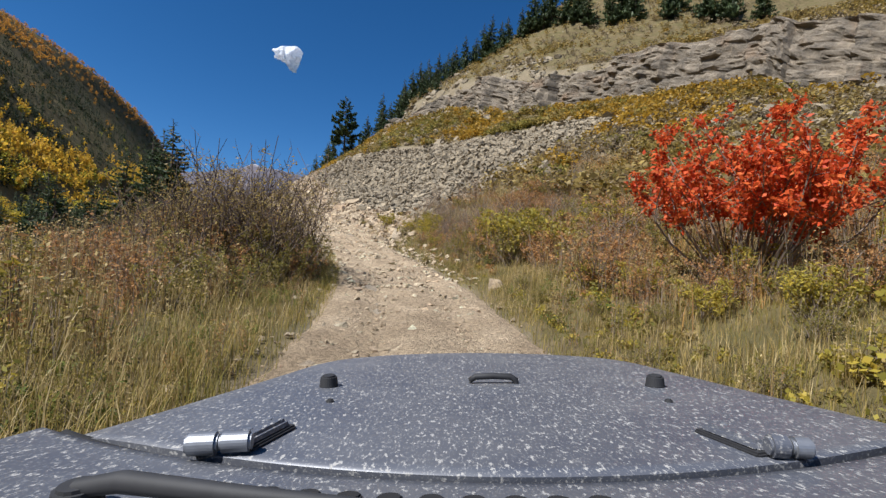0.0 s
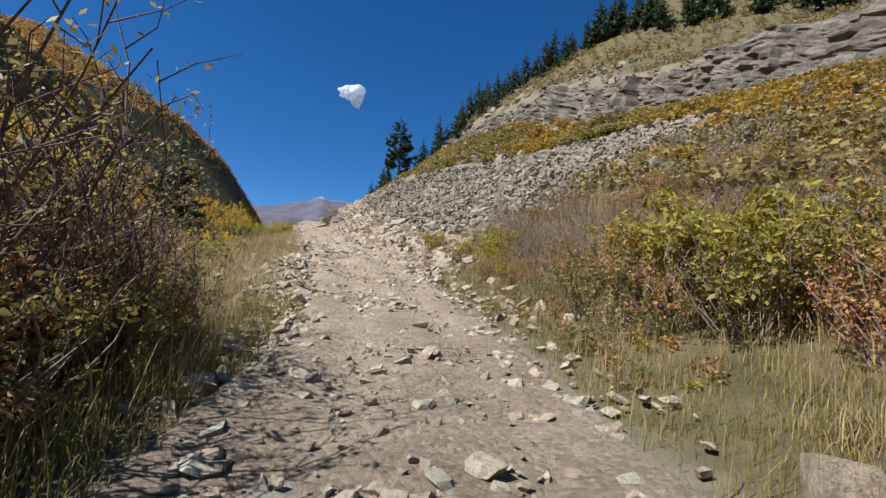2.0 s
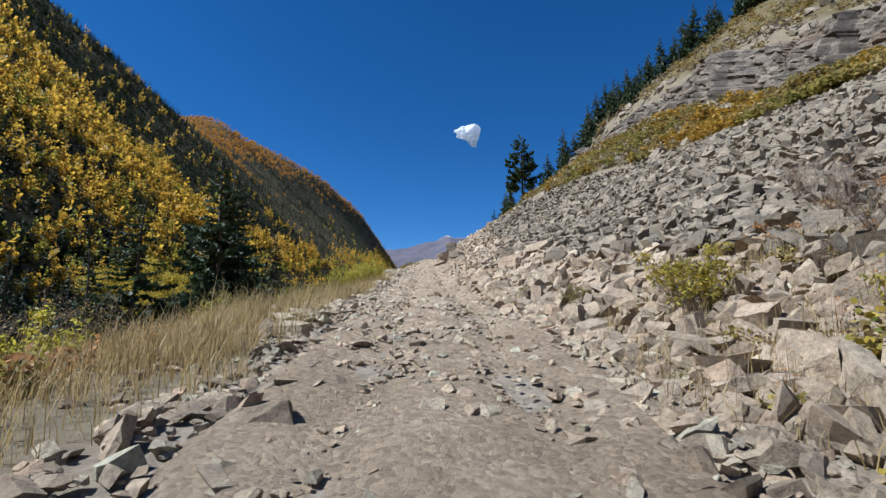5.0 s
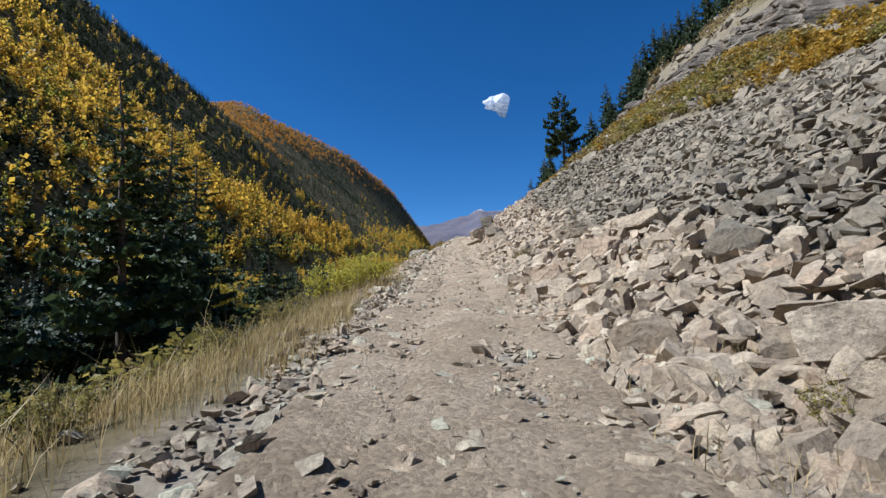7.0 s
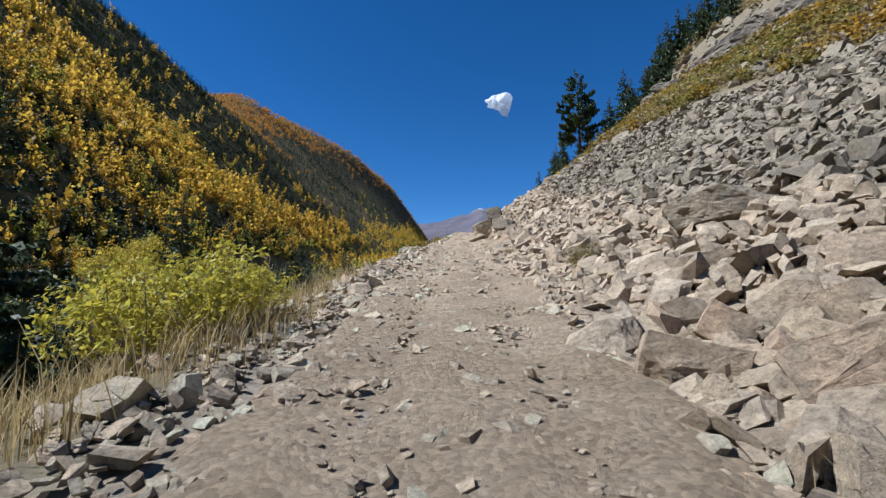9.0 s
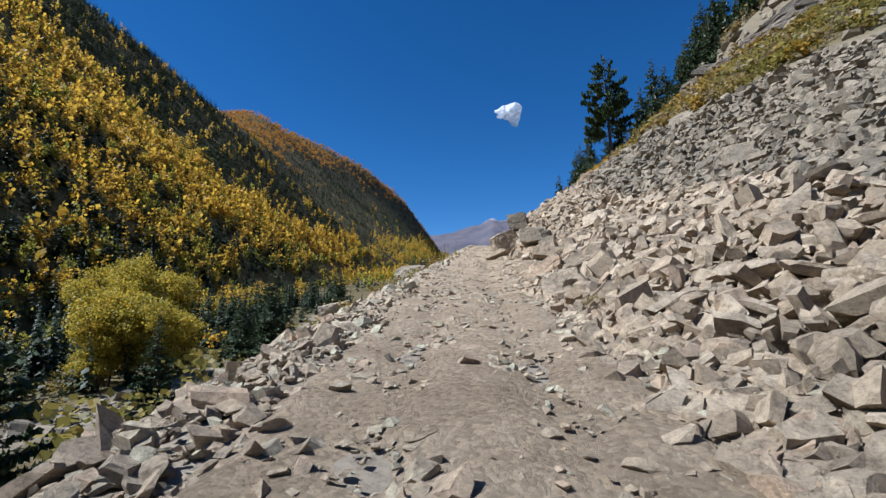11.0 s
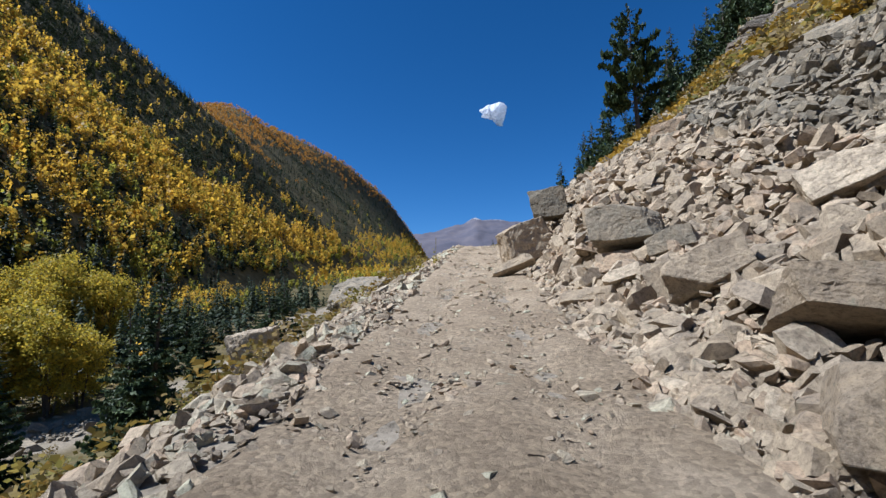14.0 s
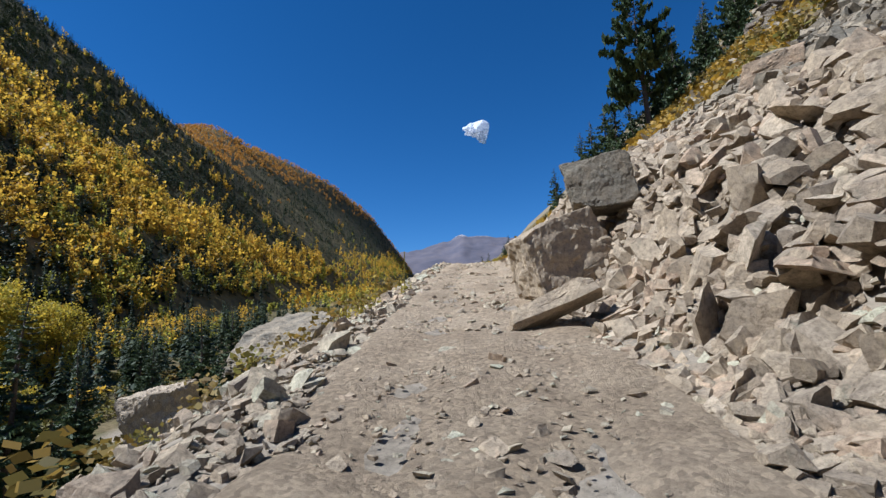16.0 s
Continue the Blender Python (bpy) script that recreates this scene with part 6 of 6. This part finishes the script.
def build_far_mountain():
    m, nt, b = material("far_purple_rock")
    geo = nt.nodes.new("ShaderNodeNewGeometry")
    c = ramp(nt, noise_at(nt, 0.006, 8.0, 0.7), [(0.3, (0.055, 0.055, 0.075)), (0.5, (0.09, 0.082, 0.10)), (0.7, (0.135, 0.115, 0.12))])
    sep = nt.nodes.new("ShaderNodeSeparateXYZ")
    nt.links.new(geo.outputs["Position"], sep.inputs[0])
    hi = nt.nodes.new("ShaderNodeMapRange")
    hi.inputs["From Min"].default_value, hi.inputs["From Max"].default_value = 580, 700
    nt.links.new(sep.outputs["Z"], hi.inputs["Value"])
    patch = ramp(nt, noise_at(nt, 0.02, 6.0, 0.75), [(0.48, (0, 0, 0)), (0.58, (1, 1, 1))])
    c = mix(nt, mix(nt, hi.outputs[0], (0, 0, 0), patch), c, (0.75, 0.76, 0.8))
    nt.links.new(c, b.inputs["Base Color"])
    b.inputs["Roughness"].default_value = 0.95
    az = np.radians(np.linspace(8, 62, 150))
    f = np.linspace(0, 1, 36)
    A, Fm = np.meshgrid(az, f, indexing="ij")
    D = 2300 + 1300 * Fm
    X, Y = -np.sin(A) * D, np.cos(A) * D
    top = np.interp(np.degrees(az), [8, 16, 20, 22.5, 24, 26, 30, 36, 44, 62], [560, 580, 590, 610, 560, 540, 520, 480, 470, 440])[:, None]
    Z = 130 + (top - 130) * (1 - (1 - Fm) ** 1.4) + 55 * wobble(X, Y, 420.0, 51, 5) * Fm + 20 * wobble(X, Y, 90.0, 52, 3)
    Z[:, 0] -= 120
    n, k = X.shape
    idx = np.arange(n * k).reshape(n, k)
    F = np.stack([idx[:-1, :-1], idx[:-1, 1:], idx[1:, 1:], idx[1:, :-1]], -1).reshape(-1, 4)
    me = mesh_np("far_mountain", np.stack([X, Y, Z], -1).reshape(-1, 3), F[:, ::-1], m, True)
    tagged(new("backdrop_mountain", me), "distant bare purple-brown mountain with a trace of snow", "mountain", kind="structure")


def build_cloud():
    m, nt, b = material("cloud_white")
    b.inputs["Base Color"].default_value = (0.95, 0.95, 0.97, 1)
    b.inputs["Roughness"].default_value = 1.0
    b.inputs["Specular IOR Level"].default_value = 0.0
    tr = nt.nodes.new("ShaderNodeBsdfTranslucent")
    tr.inputs[0].default_value = (0.95, 0.95, 0.97, 1)
    sh = nt.nodes.new("ShaderNodeMixShader")
    sh.inputs[0].default_value = 0.5
    nt.links.new(b.outputs[0], sh.inputs[1])
    nt.links.new(tr.outputs[0], sh.inputs[2])
    nt.links.new(sh.outputs[0], nt.nodes["Material Output"].inputs[0])
    bm = bmesh.new()
    g = np.random.default_rng(12)
    lumps = [(-8, 0, 34, 62), (-58, 0, 36, 44), (-34, 10, 58, 42), (14, 0, 62, 48), (52, 0, 48, 46), (34, -8, 10, 52), (18, 0, -34, 48), (30, 0, -70, 32), (40, 0, -98, 18), (-22, 0, -6, 44)]
    lumps += [(g.normal(0, 52), g.normal(0, 20), 28 + g.normal(0, 34), g.uniform(16, 34)) for _ in range(26)]
    for cx, cy, cz, r in lumps:
        bmesh.ops.create_icosphere(bm, subdivisions=3, radius=r, matrix=Matrix.Translation((cx, cy, cz)))
    for v in bm.verts:
        d = noise.fractal(v.co / 60, 0.7, 2.1, 5)
        v.co += Vector((d, d, d * 0.7)) * 26
    me = bpy.data.meshes.new("cloud")
    bm.to_mesh(me)
    bm.free()
    me.materials.append(m)
    me.polygons.foreach_set("use_smooth", np.full(len(me.polygons), True))
    ob = tagged(new("backdrop_cloud", me), "single small white cloud in a deep blue sky", "cloud", kind="structure")
    ob.matrix_world = pose(-1440, 4000, 1700, 0, 0, 20)
    fuse = ob.modifiers.new("fuse", "REMESH")
    fuse.mode, fuse.voxel_size, fuse.use_smooth_shade = "VOXEL", 7.0, True
    puff = ob.modifiers.new("puff", "DISPLACE")
    puff.texture = bpy.data.textures.new("puff", "CLOUDS")
    puff.texture.noise_scale, puff.texture.noise_depth = 22.0, 2
    puff.strength, puff.mid_level = 40.0, 0.5
    soften = ob.modifiers.new("soften", "SMOOTH")
    soften.factor, soften.iterations = 0.5, 4


build_cliff()
build_far_mountain()
build_cloud()


# ---------- weeds at the rise ----------
def build_weeds():
    g = np.random.default_rng(3)
    for s, u, h in [(94.2, -2.9, 1.5), (94.9, -2.7, 1.3), (93.6, -3.1, 1.0), (97.4, -2.3, 1.4)]:
        x, y = on_road(s, u)
        z = float(height(np.array([x]), np.array([y]))[0])
        ob = tagged(new("dry_weed"), "thin dried weed stalk at the stony road edge", "weed", "weeds at the road edge")
        ob.matrix_basis = pose(float(x), float(y), z - 0.05)
        P = np.array([(0, 0, 0), (0.02, 0, h * 0.5), (0.03, 0.01, h)])
        part("stalk", mesh_np("stalk", *tube(P, [0.012, 0.012, 0.018], 5), m_olive_leaf), None, ob)
        Q = np.stack([g.normal(0, 0.09, 70), g.normal(0, 0.09, 70), np.abs(g.normal(0, 0.22, 70)) * h], 1)
        part("foliage", mesh_np("foliage", *leaves_at(Q, 0.14, g, -0.4, 0.4), m_yellow_leaf), None, ob)


build_weeds()

# ---------- the vehicle, as it stands at the start of the drive ----------
def paint_material():
    m, nt, b = material("dusty_grey_paint")
    coord = nt.nodes.new("ShaderNodeTexCoord")
    mp = nt.nodes.new("ShaderNodeMapping")
    mp.inputs["Scale"].default_value = (1.0, 0.42, 1.0)
    nt.links.new(coord.outputs["Object"], mp.inputs["Vector"])
    specks = ramp(nt, noise_at(nt, 135.0, 3.0, 0.65, mp.outputs[0]), [(0.575, (0, 0, 0)), (0.65, (1, 1, 1))])
    fine = ramp(nt, noise_at(nt, 250.0, 2.0, 0.6, mp.outputs[0]), [(0.56, (0, 0, 0)), (0.66, (0.8, 0.8, 0.8))])
    film = ramp(nt, noise_at(nt, 5.0, 5.0, 0.6, coord.outputs["Object"]), [(0.3, (0.075, 0.082, 0.105)), (0.7, (0.125, 0.13, 0.145))])
    c = mix(nt, fine, film, (0.22, 0.22, 0.225))
    c = mix(nt, specks, c, (0.36, 0.35, 0.33))
    nt.links.new(c, b.inputs["Base Color"])
    b.inputs["Metallic"].default_value = 0.15
    nt.links.new(ramp(nt, specks, [(0.0, (0.42, 0.42, 0.42)), (1.0, (0.8, 0.8, 0.8))]), b.inputs["Roughness"])
    return m


def plain_material(name, colour, rough, metal=0.0):
    m, nt, b = material(name)
    n = noise_at(nt, 40.0, 4.0, 0.6)
    c = mix(nt, n, tuple(k * 0.7 for k in colour), tuple(min(1, k * 1.3) for k in colour))
    nt.links.new(c, b.inputs["Base Color"])
    b.inputs["Roughness"].default_value, b.inputs["Metallic"].default_value = rough, metal
    return m


def sheet(name, fn, na, nb, mat, parent, thick=0.012, label="", smooth=True):
    """A curved panel from fn(a, b), a in -1..1, b in 0..1, with thickness downwards."""
    a, b = np.meshgrid(np.linspace(-1, 1, na), np.linspace(0, 1, nb), indexing="ij")
    top = np.stack(fn(a, b), -1).reshape(-1, 3)
    low = top - [0, 0, thick]
    n = len(top)
    i = np.arange(n).reshape(na, nb)
    q = np.stack([i[:-1, :-1], i[1:, :-1], i[1:, 1:], i[:-1, 1:]], -1).reshape(-1, 4)
    rim = np.concatenate([i[:, 0], i[-1, 1:], i[::-1, -1][1:], i[0, ::-1][1:-1]])
    nxt = np.roll(rim, -1)
    F = np.concatenate([q, q[:, ::-1] + n, np.stack([rim, rim + n, nxt + n, nxt], 1)])
    me = mesh_np(name, np.concatenate([top, low]), F, mat, smooth)
    me.polygons.foreach_set("use_smooth", np.arange(len(F)) < (len(F) - len(rim) if smooth else 0))
    return part(name, me, None, parent, label)


def block(name, size, centre, mat, parent, bevel=0.006, turn=(0, 0, 0), label="", taper=1.0):
    bm = bmesh.new()
    bmesh.ops.create_cube(bm, size=1.0)
    for v in bm.verts:
        k = taper if v.co.z > 0 else 1.0
        v.co = Vector((v.co.x * size[0] * k, v.co.y * size[1] * k, v.co.z * size[2]))
    bmesh.ops.bevel(bm, geom=list(bm.edges), offset=bevel, segments=2, affect="EDGES")
    bmesh.ops.transform(bm, matrix=pose(*centre, *turn), verts=bm.verts)
    return part(name, bm, mat, parent, label)


def barrel(name, r0, r1, length, centre, mat, parent, turn=(0, 0, 0), sides=24, bevel=0.004, label=""):
    bm = bmesh.new()
    bmesh.ops.create_cone(bm, cap_ends=True, segments=sides, radius1=r0, radius2=r1, depth=length)
    bmesh.ops.bevel(bm, geom=[e for e in bm.edges if len(e.link_faces) == 2 and any(len(f.verts) > 4 for f in e.link_faces)], offset=bevel, segments=2, affect="EDGES")
    bmesh.ops.transform(bm, matrix=pose(*centre, *turn), verts=bm.verts)
    return part(name, bm, mat, parent, label)


CX = 0.12      # the vehicle's middle, to the right of the eye


def hood_top(a, b):
    rear, front = 0.62 + 0.22 * a ** 2, 1.77 - 0.11 * a ** 2 - 0.05 * a ** 6
    half = 0.79 - 0.19 * b
    z = -0.298 - 0.078 * b - 0.010 * a ** 2 - 0.030 * np.abs(a) ** 9 - 0.05 * np.clip(b - 0.9, 0, 1) ** 2 / 0.02 * 0.5
    return CX + a * half, rear + (front - rear) * b, z


def cowl_top(a, b):
    near, far = 0.36 + 0.16 * a ** 2, 0.612 + 0.22 * a ** 2
    return CX + a * (0.80 + 0.02 * b), near + (far - near) * b, -0.252 - 0.050 * b - 0.010 * a ** 2


def build_vehicle():
    m_paint, m_rubber = paint_material(), plain_material("black_rubber", (0.022, 0.022, 0.024), 0.7)
    m_steel, m_gap = plain_material("bare_hinge_metal", (0.30, 0.31, 0.33), 0.48, 0.75), plain_material("dark_gap", (0.01, 0.01, 0.011), 0.9)
    car = tagged(new("off_road_vehicle"), "dusty dark-grey off-road vehicle front with external hood hinges", "car")
    car.matrix_basis = look((-0.277, 3.303, 0.838), (-0.286, 5.302, 0.92), 4.1) @ pose(0, 0, 0, -90)
    hood = sheet("hood", hood_top, 49, 33, m_paint, car, 0.018, "mud-flecked grey metallic hood")
    sheet("cowl", cowl_top, 41, 13, m_paint, car, 0.02)
    # seam under the hood's rear edge
    sheet("seam", lambda a, b: (CX + a * 0.79, 0.609 + 0.22 * a ** 2 + 0.016 * b, -0.310 - 0.010 * a ** 2 + 0 * b), 41, 2, m_gap, car, 0.01, "dark gap between hood and cowl")
    for x in (-0.40, 0.40):
        barrel("hood_bumper", 0.024, 0.019, 0.036, (CX + x, 1.165, -0.327), m_rubber, hood, label="black rubber hood bumper")
        barrel("washer_nozzle", 0.010, 0.007, 0.010, (CX + x * 0.9, 1.01, -0.324), m_rubber, hood, label="black washer nozzle", sides=12, bevel=0.002)
    # grab loop in the middle of the hood
    P = [(-0.058, 0, 0), (-0.056, 0, 0.014), (-0.044, 0, 0.022), (0, 0, 0.024), (0.044, 0, 0.022), (0.056, 0, 0.014), (0.058, 0, 0)]
    V, F = tube(np.array(P) + np.array([CX + 0.005, 1.19, -0.342]), [0.008] * 7, 8)
    part("loop_handle", mesh_np("loop_handle", V, F, m_rubber, True), None, hood, "black loop on the hood")
    # hinges
    for side, x in ((-1, -0.447), (1, 0.378)):
        y, z = 0.72 if side < 0 else 0.70, -0.296
        long = 0.045 if side < 0 else 0.028
        hinge = barrel("hinge", 0.015, 0.015, long, (CX + x + 0.5 * long, y - 0.02, z + 0.012), m_steel, hood, (0, 90, -8 * side), label="bare metal hinge barrel")
        barrel("hinge_knuckle", 0.0165, 0.0165, long, (CX + x - 0.53 * long, y - 0.02 + 0.006 * side, z + 0.0115), m_steel if side < 0 else m_paint, hinge, (0, 90, -8 * side))
        block("hinge_leaf", (0.064, 0.115, 0.016), (CX + x + 0.022 * -side, y + 0.055, z + 0.001), m_paint, hinge, 0.005, (-4, 0, 14 * side), taper=0.86)
        block("hinge_gasket", (0.074, 0.125, 0.008), (CX + x + 0.022 * -side, y + 0.055, z - 0.008), m_rubber, hinge, 0.003, (-4, 0, 14 * side))
        for k in (0.04, 0.095):
            barrel("bolt", 0.007, 0.006, 0.006, (CX + x + (0.012 + 0.2 * k) * -side, y + k - 0.008, z + 0.012 - 0.07 * k), m_steel, hinge, sides=10, bevel=0.001)
    # intake openings in the cowl, wiper
    for k in range(9):
        x = -0.205 + 0.048 * k
        barrel("cowl_vent", 0.017, 0.015, 0.008, (x, 0.535 + 0.2 * (x - CX) ** 2, -0.286), m_gap, car, (-10, 0, 0), 16, 0.002, "dark oval cowl vent")
    W = np.array([(-0.385, 0.50, -0.252), (-0.33, 0.49, -0.240), (-0.20, 0.46, -0.238), (-0.04, 0.44, -0.242)])
    wiper = part("wiper_arm", mesh_np("wiper_arm", *tube(W, [0.010, 0.012, 0.010, 0.007], 8), m_rubber, True), None, car, "black wiper arm")
    barrel("pivot_cap", 0.026, 0.022, 0.03, (-0.385, 0.50, -0.262), m_rubber, wiper, sides=16)
    # fenders, front panel, wheels below the hood
    for side in (-1, 1):
        def fender(a, b, side=side):
            x = CX + side * (0.80 + 0.065 * (a + 1) - 0.17 * b)
            return x, 0.62 + 0.22 + 0.86 * b + 0 * a, -0.40 - 0.06 * b - 0.10 * (a + 1) / 2
        sheet("fender", fender, 5, 9, m_paint, car, 0.02)
        wheel = barrel("wheel", 0.39, 0.39, 0.26, (CX + side * 0.80, 1.15, -1.13), m_rubber, car, (0, 90, 0), 40, 0.03, "black off-road tyre")
        barrel("rim", 0.21, 0.19, 0.27, (CX + side * 0.802, 1.15, -1.13), m_steel, wheel, (0, 90, 0), 24, 0.01)
        barrel("fog_lamp", 0.055, 0.05, 0.05, (CX + side * 0.42, 1.80, -0.62), m_steel, car, (90, 0, 0), 20, 0.005)
    block("front_panel", (1.05, 0.10, 0.36), (CX, 1.70, -0.60), m_paint, car, 0.02)
    block("engine_bay", (1.10, 1.05, 0.42), (CX, 1.14, -0.66), m_gap, car, 0.02)
    block("chassis", (0.80, 1.3, 0.16), (CX, 1.0, -0.95), m_gap, car, 0.02)


build_vehicle()
